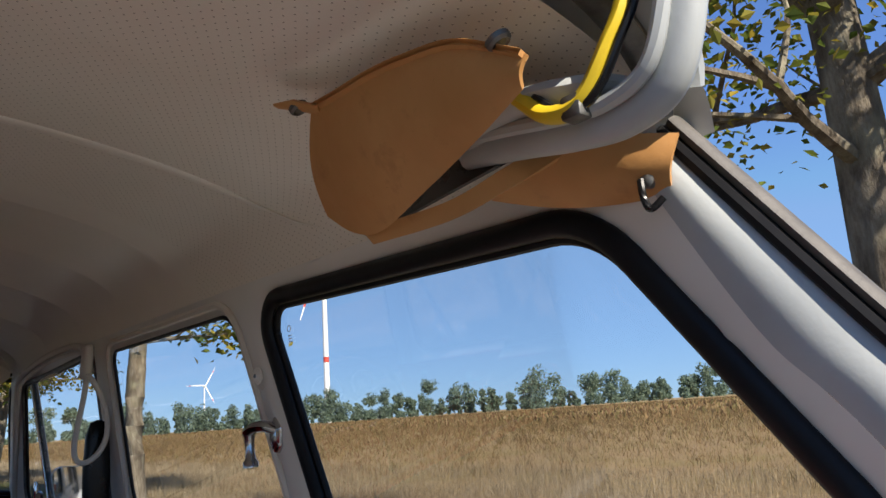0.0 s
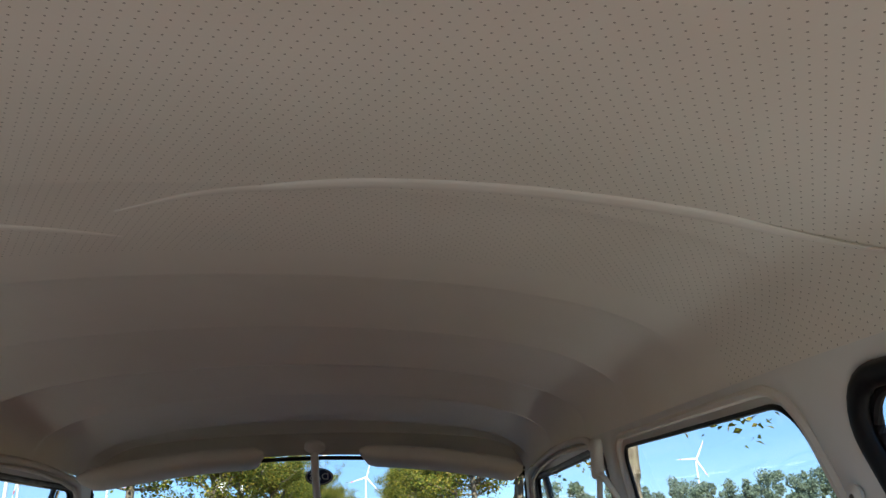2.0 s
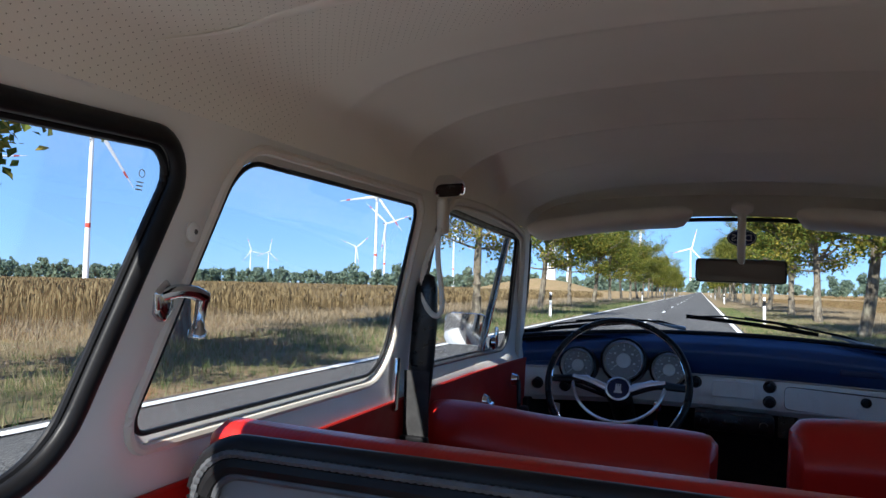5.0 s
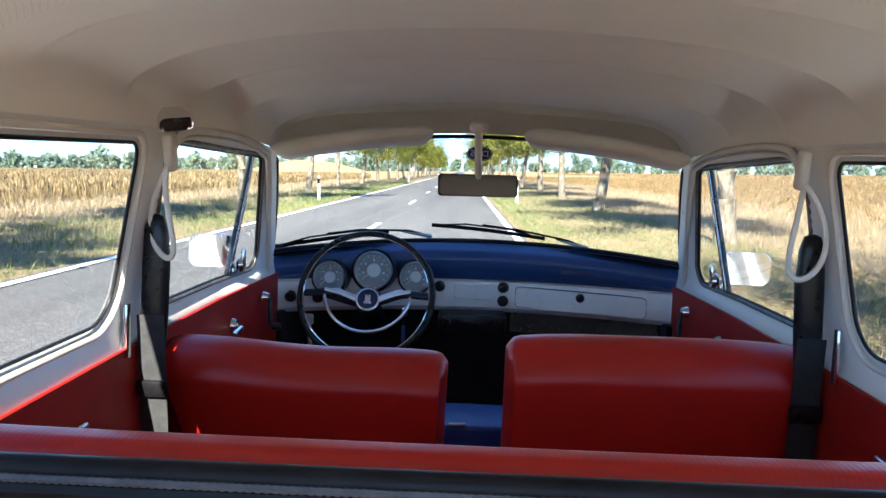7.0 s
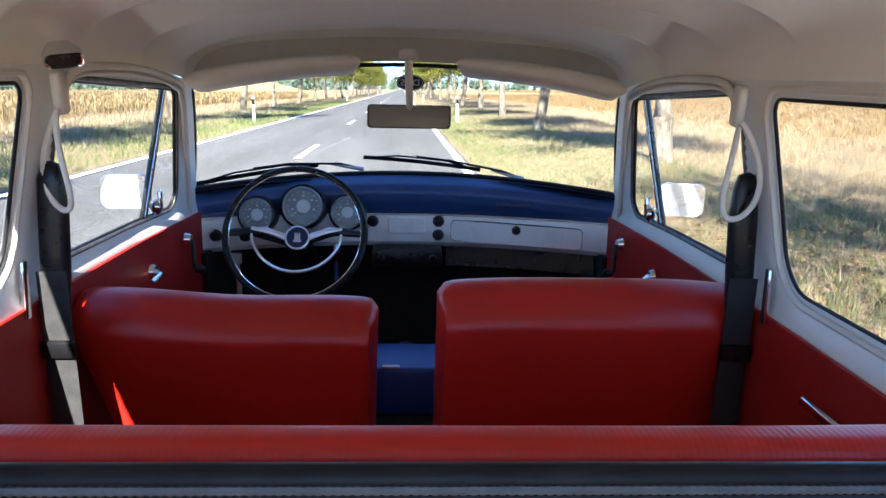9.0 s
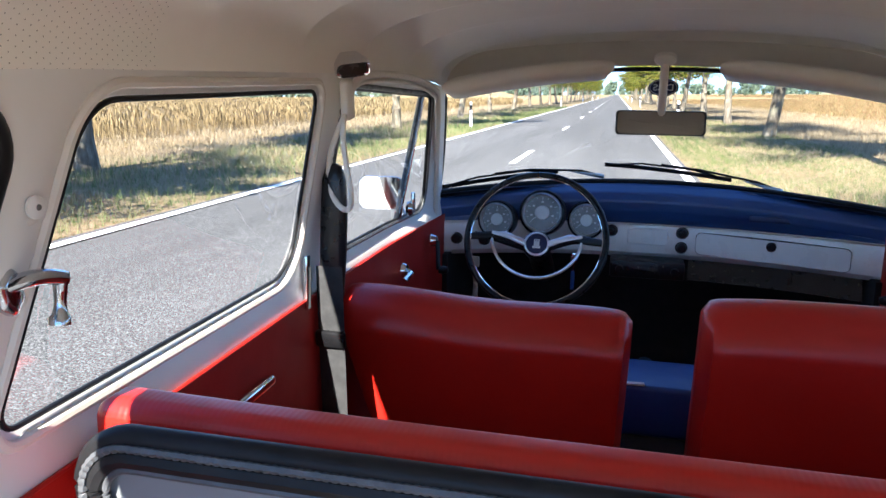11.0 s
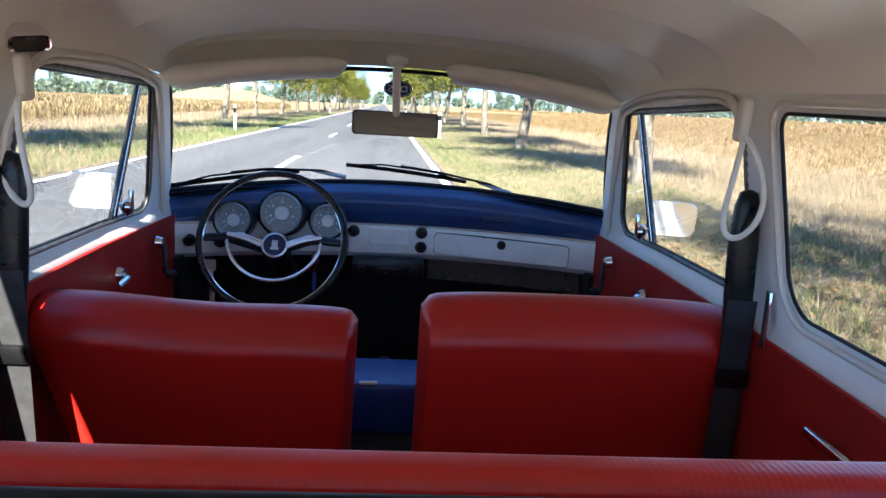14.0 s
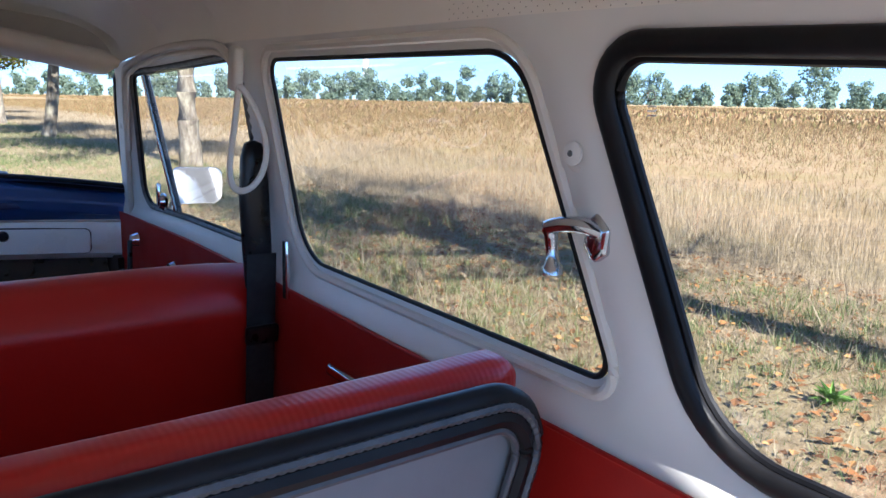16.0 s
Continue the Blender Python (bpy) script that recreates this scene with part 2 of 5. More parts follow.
SOIL = ground_mat("field_ground", [(0.3, (0.16, 0.105, 0.055)), (0.5, (0.29, 0.20, 0.105)), (0.75, (0.40, 0.30, 0.165))], (0.20, 0.17, 0.06), 0.35)
VERGE = ground_mat("verge_ground", [(0.3, (0.12, 0.08, 0.045)), (0.5, (0.26, 0.185, 0.105)), (0.72, (0.38, 0.30, 0.18))], (0.13, 0.135, 0.055), 0.45)
GRASS = random_tone("grass_blades", [(0.2, (0.055, 0.095, 0.030)), (0.5, (0.125, 0.160, 0.058)), (0.8, (0.29, 0.265, 0.135))], trans=0.25)
STRAW = random_tone("straw_blades", [(0.2, (0.13, 0.10, 0.062)), (0.5, (0.27, 0.21, 0.135)), (0.85, (0.42, 0.345, 0.235))], trans=0.25)
WEEDS = random_tone("ripe_field_plants", [(0.2, (0.085, 0.056, 0.028)), (0.38, (0.20, 0.110, 0.056)), (0.52, (0.150, 0.140, 0.052)), (0.66, (0.245, 0.158, 0.078)), (0.92, (0.30, 0.225, 0.125))], trans=0.2)
CROP = random_tone("ripe_crop_plants", [(0.2, (0.095, 0.065, 0.032)), (0.5, (0.20, 0.142, 0.070)), (0.85, (0.31, 0.235, 0.125))], trans=0.2)
LEAF = random_tone("tree_leaves", [(0.15, (0.05, 0.085, 0.016)), (0.45, (0.12, 0.155, 0.028)), (0.7, (0.26, 0.23, 0.04)), (0.93, (0.42, 0.29, 0.045))], trans=0.4)
# distance haze is mixed into this leaf colour: paler and bluer than foliage
HAZED_LEAF = random_tone("far_leaves_hazed", [(0.2, (0.13, 0.185, 0.145)), (0.6, (0.185, 0.245, 0.18)), (0.9, (0.24, 0.295, 0.20))], 0.95, trans=0.45)
DEADLEAF = random_tone("fallen_leaves", [(0.2, (0.10, 0.045, 0.018)), (0.6, (0.22, 0.10, 0.035)), (0.9, (0.33, 0.20, 0.07))])
WEEDLEAF = random_tone("weed_leaves", [(0.2, (0.05, 0.11, 0.02)), (0.8, (0.13, 0.22, 0.05))], trans=0.25)
TURBINE = simple("turbine_white", (0.76, 0.77, 0.78), (0.80, 0.81, 0.82), 0.1, 0.5)
TURBINE_RED = simple("turbine_red", (0.55, 0.06, 0.04), (0.62, 0.08, 0.05), 0.1, 0.5)

# ---- building helpers ----
ORIGIN = {}
INCAR = []


def thing(name, at=(0, 0, 0), label="", category="", group="", kind="", car=True):
    """An Empty at its base, under which the parts of one thing hang."""
    ob = new(name)
    ob.empty_display_size = 0.05
    ob.location = at
    ORIGIN[ob] = Vector(at)
    if car:
        INCAR.append(ob)
    return tagged(ob, label, category, group, kind)


def part(name, bm, material, parent=None, label="", smooth=True, at=None, sharp=42):
    """Link a bmesh, given in the car's axes, as one mesh object under parent."""
    me = bpy.data.meshes.new(name)
    o = ORIGIN[parent] if parent else Vector(at or (0, 0, 0))
    bm.transform(Matrix.Translation(-o))
    bmesh.ops.recalc_face_normals(bm, faces=bm.faces)
    bm.to_mesh(me)
    bm.free()
    me.materials.append(material)
    if smooth:
        me.polygons.foreach_set("use_smooth", [True] * len(me.polygons))
        me.set_sharp_from_angle(angle=radians(sharp))
    ob = new(name, me)
    ORIGIN[ob] = o
    if parent:
        ob.parent = parent
    else:
        ob.location = o
    return tagged(ob, label)


def solo(name, bm, material, label, category, at=(0, 0, 0), group="", kind="", car=True, smooth=True):
    ob = part(name, bm, material, None, label, smooth, at)
    if car:
        INCAR.append(ob)
    return tagged(ob, "", category, group, kind)


def box(sx, sy, sz, m=None, bevel=0.0, seg=2):
    bm = bmesh.new()
    bmesh.ops.create_cube(bm, size=1)
    bmesh.ops.scale(bm, vec=(sx, sy, sz), verts=bm.verts)
    if bevel:
        bmesh.ops.bevel(bm, geom=bm.edges[:], offset=bevel, segments=seg, profile=0.5, affect="EDGES")
    if m is not None:
        bm.transform(m)
    return bm


def join(*bms):
    """Join bmeshes into the first."""
    out = bms[0]
    for b in bms[1:]:
        me = bpy.data.meshes.new("tmp")
        b.to_mesh(me)
        b.free()
        out.from_mesh(me)
        bpy.data.meshes.remove(me)
    return out


def lathe(profile, m=None, seg=28):
    """Turn (radius, height) pairs round z."""
    bm = bmesh.new()
    rings = []
    for r, h in profile:
        if r < 1e-6:
            rings.append([bm.verts.new((0, 0, h))])
        else:
            rings.append([bm.verts.new((r * math.cos(a), r * math.sin(a), h)) for a in (2 * math.pi * i / seg for i in range(seg))])
    for a, b in zip(rings, rings[1:]):
        for i in range(seg):
            j = (i + 1) % seg
            quad = [a[i % len(a)], a[j % len(a)], b[j % len(b)], b[i % len(b)]]
            quad = list(dict.fromkeys(quad))
            if len(quad) > 2:
                bm.faces.new(quad)
    if m is not None:
        bm.transform(m)
    return bm


def tube(points, r, closed=False, seg=8, flat=1.0, up=(0, 0, 1), caps=True):
    """Sweep a round or flattened section along points; r may be a list."""
    pts = [Vector(p) for p in points]
    n = len(pts)
    bm = bmesh.new()
    rings = []
    ref = Vector(up)
    for i, p in enumerate(pts):
        a = pts[(i - 1) % n] if closed or i else pts[0]
        b = pts[(i + 1) % n] if closed or i < n - 1 else pts[-1]
        tan = (b - a).normalized()
        side = tan.cross(ref)
        if side.length < 1e-4:
            side = tan.cross(Vector((1, 0, 0.01)))
        side.normalize()
        nor = side.cross(tan).normalized()
        rr = r[i] if isinstance(r, (list, tuple)) else r
        rings.append([bm.verts.new(p + side * (rr * math.cos(t)) + nor * (rr * flat * math.sin(t))) for t in (2 * math.pi * k / seg for k in range(seg))])
    for i in range(n if closed else n - 1):
        a, b = rings[i], rings[(i + 1) % n]
        for k in range(seg):
            bm.faces.new((a[k], a[(k + 1) % seg], b[(k + 1) % seg], b[k]))
    if not closed and caps:
        bm.faces.new(rings[0][::-1])
        bm.faces.new(rings[-1])
    return bm


def grid(fn, nu, nv, closed_u=False):
    """A sheet of fn(u, v), u and v from 0 to 1; carries (u, v) positions as UV when fn gives five numbers."""
    bm = bmesh.new()
    uv = bm.loops.layers.uv.new("UVMap")
    vs, co = [], {}
    for i in range(nu + 1):
        row = []
        for j in range(nv + 1):
            q = fn(i / nu, j / nv)
            v = bm.verts.new(q[:3])
            co[v] = tuple(q[3:5]) if len(q) > 3 else (0, 0)
            row.append(v)
        vs.append(row)
    for i in range(nu):
        for j in range(nv):
            f = bm.faces.new((vs[i][j], vs[i + 1][j], vs[i + 1][j + 1], vs[i][j + 1]))
            for l in f.loops:
                l[uv].uv = co[l.vert]
    return bm


def loft(loops, caps=True):
    """Skin closed loops of equal count."""
    bm = bmesh.new()
    rings = [[bm.verts.new(p) for p in lp] for lp in loops]
    n = len(rings[0])
    for a, b in zip(rings, rings[1:]):
        for k in range(n):
            bm.faces.new((a[k], a[(k + 1) % n], b[(k + 1) % n], b[k]))
    if caps:
        bm.faces.new(rings[0][::-1])
        bm.faces.new(rings[-1])
    return bm


def thicken(bm, d):
    """Give a sheet a thickness along its normals."""
    bmesh.ops.recalc_face_normals(bm, faces=bm.faces)
    bmesh.ops.solidify(bm, geom=bm.faces[:], thickness=d)
    return bm


def round_poly(pts, radii, seg=8):
    """A polygon in two dimensions with rounded corners."""
    out = []
    n = len(pts)
    for i, (p, r) in enumerate(zip(pts, radii)):
        p = Vector(p)
        a = (Vector(pts[i - 1]) - p).normalized()
        b = (Vector(pts[(i + 1) % n]) - p).normalized()
        half = a.angle(b) / 2
        d = r / math.tan(half)
        c = p + (a + b).normalized() * (r / math.sin(half))
        s, e = p + a * d - c, p + b * d - c
        ang = s.angle(e)
        for k in range(seg + 1):
            t = k / seg
            v = (s * math.sin((1 - t) * ang) + e * math.sin(t * ang)) / math.sin(ang)
            out.append(c + v)
    return out


def dense(poly, step):
    """More points along a closed outline."""
    out = []
    n = len(poly)
    for i in range(n):
        a, b = poly[i], poly[(i + 1) % n]
        k = max(1, int((b - a).length / step))
        out += [a.lerp(b, j / k) for j in range(k)]
    return out


def offset(poly, d):
    """Move a closed outline outwards by d."""
    n = len(poly)
    area = sum(poly[i].x * poly[(i + 1) % n].y - poly[(i + 1) % n].x * poly[i].y for i in range(n))
    s = 1 if area > 0 else -1
    out = []
    for i in range(n):
        t = (poly[(i + 1) % n] - poly[i - 1]).normalized()
        out.append(poly[i] + Vector((t.y, -t.x)) * (s * d))
    return out


def inside(p, poly):
    c = False
    n = len(poly)
    for i in range(n):
        a, b = poly[i], poly[i - 1]
        if (a.y > p[1]) != (b.y > p[1]) and p[0] < (b.x - a.x) * (p[1] - a.y) / (b.y - a.y) + a.x:
            c = not c
    return c


def smooth_curve(pts, k=8):
    """Catmull-Rom points through pts."""
    p = [Vector(q) for q in pts]
    p = [p[0] * 2 - p[1]] + p + [p[-1] * 2 - p[-2]]
    out = []
    for i in range(1, len(p) - 2):
        for j in range(k):
            t = j / k
            out.append(0.5 * (2 * p[i] + (p[i + 1] - p[i - 1]) * t + (2 * p[i - 1] - 5 * p[i] + 4 * p[i + 1] - p[i + 2]) * t * t + (3 * p[i] - p[i - 1] - 3 * p[i + 1] + p[i + 2]) * t ** 3))
    return out + [p[-2]]


# ---- the car's inner form ----


def half_width(y):
    return float(np.interp(y, [-0.35, -0.1, 0.1, 0.6, 1.2, 1.6, 2.1], [0.478, 0.496, 0.512, 0.533, 0.552, 0.556, 0.535]))


def wall(s, y, z, d=0.0):
    """A point of the side wall's inner face; d metres further out."""
    zz = max(z, 0.96)
    return Vector((s * (half_width(y) - 0.17 * (zz - 1.0) + d), y, z))


def top_z(y):
    return float(np.interp(y, [-0.02, 0.1, 0.6, 1.2, 1.7, 1.86], [1.282, 1.287, 1.303, 1.315, 1.312, 1.300]))


def crown_z(y):
    return float(np.interp(y, [-0.02, 0.1, 0.3, 0.5, 0.75, 1.0, 1.3, 1.55, 1.78, 1.84, 1.90], [1.348, 1.364, 1.396, 1.424, 1.440, 1.445, 1.444, 1.438, 1.428, 1.416, 1.385]))


BOWS = [-0.02, 0.26, 0.52, 0.775, 1.02, 1.27, 1.545, 1.80, 2.06]


def ceiling_point(u, v, lift=0.0):
    """u: across, -1 to 1; v: along, in metres. The lining hangs lowest at each bow and rises in the panel ahead of it."""
    ye = v
    if v > 1.76:
        ye = v + 0.10 * (1 - u * u) * (v - 1.76) / 0.14 - 0.06 * u * u * (v - 1.76) / 0.14
    rise = 0.0
    for a, b in zip(BOWS, BOWS[1:]):
        if a <= v < b:
            w = (v - a) / (b - a)
            deep = float(np.interp(v, [0, 0.5, 0.775, 1.0, 1.3, 1.8], [0.003, 0.004, 0.010, 0.030, 0.042, 0.046]))
            up = min(1.0, w / 0.15)
            down = min(1.0, max(0.0, (w - 0.12) / 0.88))
            rise = deep * (1 - (1 - up) ** 2) * (1 - down ** 1.7)
    ang = u * math.pi / 2
    edge = min(1.0, (1 - abs(u)) / 0.42)
    out = rise * edge * edge * (3 - 2 * edge)
    zt = top_z(v)
    hx = wall(1, min(v, 1.86), zt).x + lift
    zc = crown_z(v) + lift
    x = hx * math.sin(ang)
    z = zt + (zc - zt) * max(0.0, math.cos(ang)) ** 0.70
    side = abs(math.sin(ang)) ** 3
    return x + math.copysign(out * 0.75 * side, u), ye, z + out * 0.66


# outlines of the side openings, as (y, z)
MID = [(1.118, 1.288), (0.620, 1.279), (0.533, 1.022), (1.102, 1.020)]
MID_R = [0.022, 0.055, 0.018, 0.06]
DOOR = [(1.768, 1.279), (1.225, 1.294), (1.225, 1.014), (1.862, 1.008)]
DOOR_R = [0.032, 0.02, 0.03, 0.035]
QUARTER = [(0.527, 1.271), (0.085, 1.250), (-0.095, 1.010), (0.438, 1.010)]
QUARTER_R = [0.025, 0.07, 0.04, 0.075]
SIDE = [(1.985, 0.955), (1.985, 1.03), (1.85, 1.298), (1.7, 1.312), (1.2, 1.315), (0.6, 1.303), (0.1, 1.287), (0.045, 1.282), (-0.008, 1.181), (-0.044, 1.137), (-0.12, 1.03), (-0.175, 0.955)]


def side_wall(s, name, label):
    """White inner side of the body with its three openings cut through."""
    from mathutils.geometry import delaunay_2d_cdt
    outer = dense([Vector(p) for p in SIDE], 0.02)
    holes = [dense(offset(round_poly(MID, MID_R), 0.013), 0.015), dense(offset(round_poly(DOOR, DOOR_R), 0.010), 0.015), dense(offset(round_poly(QUARTER, QUARTER_R), 0.010), 0.015)]
    vs, es = [], []
    for lp in [outer] + holes:
        k = len(vs)
        vs += lp
        es += [(k + i, k + (i + 1) % len(lp)) for i in range(len(lp))]
    edge = np.array([tuple(p) for h in holes for p in h])
    for y in np.arange(-0.25, 1.98, 0.0145):
        for z in np.arange(0.96, 1.315, 0.0145):
            p = (float(y), float(z))
            if inside(p, outer) and not any(inside(p, h) for h in holes):
                vs.append(Vector(p))
    out = delaunay_2d_cdt(vs, es, [], 0, 1e-5)
    bm = bmesh.new()
    made = []
    for p in out[0]:
        near = float(np.sqrt(((edge - np.array((p.x, p.y))) ** 2).sum(1)).min())
        d = 0.007 * max(0.0, 1 - near / 0.026) ** 2
        ledge = max(0.0, min(1.0, (1.0 - p.y) / 0.035))
        d -= 0.014 * ledge * ledge * (3 - 2 * ledge)
        made.append(bm.verts.new(wall(s, p.x, p.y, d)))
    for f in out[2]:
        c = sum((out[0][i] for i in f), Vector((0, 0))) / len(f)
        if inside(c, outer) and not any(inside(c, h) for h in holes):
            bm.faces.new([made[i] for i in f])
    for v in [v for v in bm.verts if not v.link_faces]:
        bm.verts.remove(v)
    # the reveals, from the wall's edge out to the panes
    for h, shrink in zip(holes, (0.011, 0.008, 0.006)):
        inner = offset(h, -shrink)
        a = [bm.verts.new(wall(s, p.x, p.y, 0.0069)) for p in h]
        b = [bm.verts.new(wall(s, p.x, p.y, 0.0135)) for p in inner]
        for i in range(len(h)):
            j = (i + 1) % len(h)
            bm.faces.new((a[i], a[j], b[j], b[i]))
    return part(name, bm, WHITE, car_body, label)


def pane(s, poly, d, name, parent, label):
    bm = bmesh.new()
    pts = [wall(s, p.x, p.y, d) for p in poly]
    bm.faces.new([bm.verts.new(p) for p in pts])
    bmesh.ops.triangulate(bm, faces=bm.faces[:])
    ob = part(name, bm, GLASS, parent, label, smooth=False)
    ob.visible_shadow = False
    return ob


car_body = thing("car_body", (0, 0.9, 0.0), "white estate car body with cream headliner and open tailgate", "car", kind="structure")


ARC_U = np.linspace(-1, 1, 121)
_pts = np.array([ceiling_point(float(u), 0.6) for u in ARC_U])
ARC_S = np.concatenate(([0.0], np.cumsum(np.sqrt((np.diff(_pts[:, [0, 2]], axis=0) ** 2).sum(1)))))


def headliner():
    def fn(u, v):
        y = 0.022 + v * 1.878
        p = ceiling_point(2 * u - 1, y)
        return (*p, float(np.interp(2 * u - 1, ARC_U, ARC_S)), p[1])
    part("headliner", grid(fn, 100, 340), HEADLINER, car_body, "cream perforated vinyl headliner with cross bows", sharp=89)

    # two soft folds where the lining is drawn tight, coloured paler for their highlight
    for pts in (((-0.86, 0.455), (-0.75, 0.510), (-0.62, 0.540), (-0.46, 0.565), (-0.30, 0.592), (-0.16, 0.628), (-0.08, 0.655)), ((-0.06, 0.590), (0.06, 0.540), (0.17, 0.512), (0.30, 0.497), (0.50, 0.486), (0.70, 0.468), (0.84, 0.430), (0.92, 0.385))):
        line = smooth_curve([(q[0], q[1], 0) for q in pts], 8)
        n = len(line) - 1
        body = [Vector(ceiling_point(q.x, q.y)) + Vector((0, 0, -0.0003)) for q in line]
        part("lining_fold", tube(body, [0.0012 + 0.0070 * math.sin(math.pi * k / n) for k in range(n + 1)], False, 12, 0.30), FOLD_LIGHT, car_body, "soft fold in the cream lining, highlight put into its paler colour")

    def skin(u, v):
        y = 0.0 + v * 1.93
        p = ceiling_point(2 * u - 1, y, 0.020 + 0.060 * min(1.0, y / 0.9))
        return p
    part("roof", grid(skin, 40, 60), WHITE, car_body, "white lacquered steel roof")


def side_details(s):
    side_wall(s, "side_panel", "white lacquered window surround and pillars")
    for outline, radii, nm, black in ((MID, MID_R, "middle", 0.006), (DOOR, DOOR_R, "door", 0.006), (QUARTER, QUARTER_R, "quarter", 0.0)):
        rp = round_poly(outline, radii)
        win = part("side_window", tube([wall(s, p.x, p.y, 0.0100) for p in dense(rp, 0.03)], 0.0028 if nm == "middle" else 0.0037, True, 8), RUBBER, car_body, "black rubber window seal")
        pane(s, rp, 0.0105, "pane", win, "clear side window glass")
        if nm == "middle":
            part("lip", tube([wall(s, p.x, p.y, 0.005) for p in dense(offset(rp, 0.014), 0.03)], 0.0055, True, 8), CREAM, win, "cream vinyl welt")
        if nm == "quarter":
            big = dense(offset(rp, 0.0085), 0.03)
            marks = [box(0.0006, 0.007, 0.0010, Matrix.Translation(wall(s, 0.488, 1.238 - 0.0030 * k, 0.0085))) for k in range(3)]
            marks.append(lathe([(0.0034, 0), (0.0034, 0.0005), (0.0029, 0.0005), (0.0029, 0)], Matrix.Translation(wall(s, 0.488, 1.245, 0.0085)) @ pose(0, 0, 0, 0, 90, 0), 16))
            part("etched_mark", join(*marks), FASCIA, win, "small etched maker's mark", smooth=False)
            part("gasket", tube([wall(s, p.x, p.y, 0.0030) for p in big], 0.0088, True, 12, 0.70, up=(1, 0, 0.2)), RUBBER, win, "broad black rubber frame")
        if nm == "door":
            part("frame", tube([wall(s, p.x, p.y, 0.007) for p in dense(offset(rp, 0.005), 0.03)], 0.005, True, 8), ALLOY, win, "bright window frame")
            part("divider", tube([wall(s, 1.700, 1.279, 0.012), wall(s, 1.670, 1.010, 0.012)], 0.009, False, 8, 0.6), BLACK, win, "black vent window divider")
            part("divider_trim", tube([wall(s, 1.712, 1.276, 0.008), wall(s, 1.683, 1.012, 0.008)], 0.0035, False, 8), CHROME, win, "chrome edge")
            # vent window latch
            lt = join(lathe([(0.0, 0.0), (0.016, 0.0), (0.018, 0.006), (0.012, 0.014), (0.0, 0.016)], Matrix.Translation(wall(s, 1.700, 1.030, -0.002)) @ pose(0, 0, 0, 0, -90 * s, 0)),
                      box(0.008, 0.014, 0.045, Matrix.Translation(wall(s, 1.700, 1.045, -0.012)), 0.003))
            part("vent_latch", lt, CHROME, win, "chrome vent latch")
    # cream weather welt that arches over the door opening and down the windscreen pillar
    arch = smooth_curve([wall(s, *q) for q in ((1.212, 1.262, -0.005), (1.224, 1.294, -0.006), (1.262, 1.312, -0.007), (1.36, 1.318, -0.008), (1.50, 1.318, -0.008), (1.63, 1.310, -0.008), (1.73, 1.295, -0.007), (1.782, 1.270, -0.006), (1.86, 1.135, -0.005), (1.925, 1.005, -0.005), (1.940, 0.970, -0.005))], 6)
    part("door_welt", tube(arch, 0.0062, False, 10), CREAM, car_body, "cream rubber welt round the door opening")
    part("welt_lip", tube([p + Vector((s * 0.004, -0.002, -0.0115)) for p in arch[4:-12]], 0.0040, False, 8), CREAM, car_body, "thin second lip of the door welt")
    # red trim below the belt line
    def fn(u, v):
        y = -0.30 + 2.30 * u
        z = 0.42 + (0.972 - 0.42) * v
        return wall(s, y, z, -0.0155)
    part("trim_panel", thicken(grid(fn, 40, 20), -0.002), RED_PANEL, car_body, "dark red vinyl side trim")
    part("trim_welt", tube([wall(s, y, 0.972, -0.0160) for y in np.linspace(-0.28, 1.98, 40)], 0.0024, False, 6), RED_PANEL, car_body, "red vinyl welt")
    # sill of the outer body and its lower flank
    def flank(u, v):
        y = -0.45 + 2.75 * u
        z = 0.30 + 0.60 * v
        return (s * (0.60 + 0.14 * math.sin(math.pi * min(1, 0.12 + 0.70 * (1 - v)))), y, z)
    part("flank", grid(flank, 20, 10), WHITE, car_body, "white lacquered lower flank")
    def shoulder(u, v):
        y = -0.12 + 2.08 * u
        a, b = Vector((s * 0.651, y, 0.902)), wall(s, y, 0.972, 0.022)
        return a.lerp(b, v) + Vector((s * 0.012, 0, 0.012)) * math.sin(math.pi * v)
    part("shoulder", grid(shoulder, 20, 6), WHITE, car_body, "white lacquered body shoulder below the windows")


def screen_base(x):
    q = (x / 0.545) ** 2
    return 2.20 - 0.22 * q, 1.05 - 0.025 * q


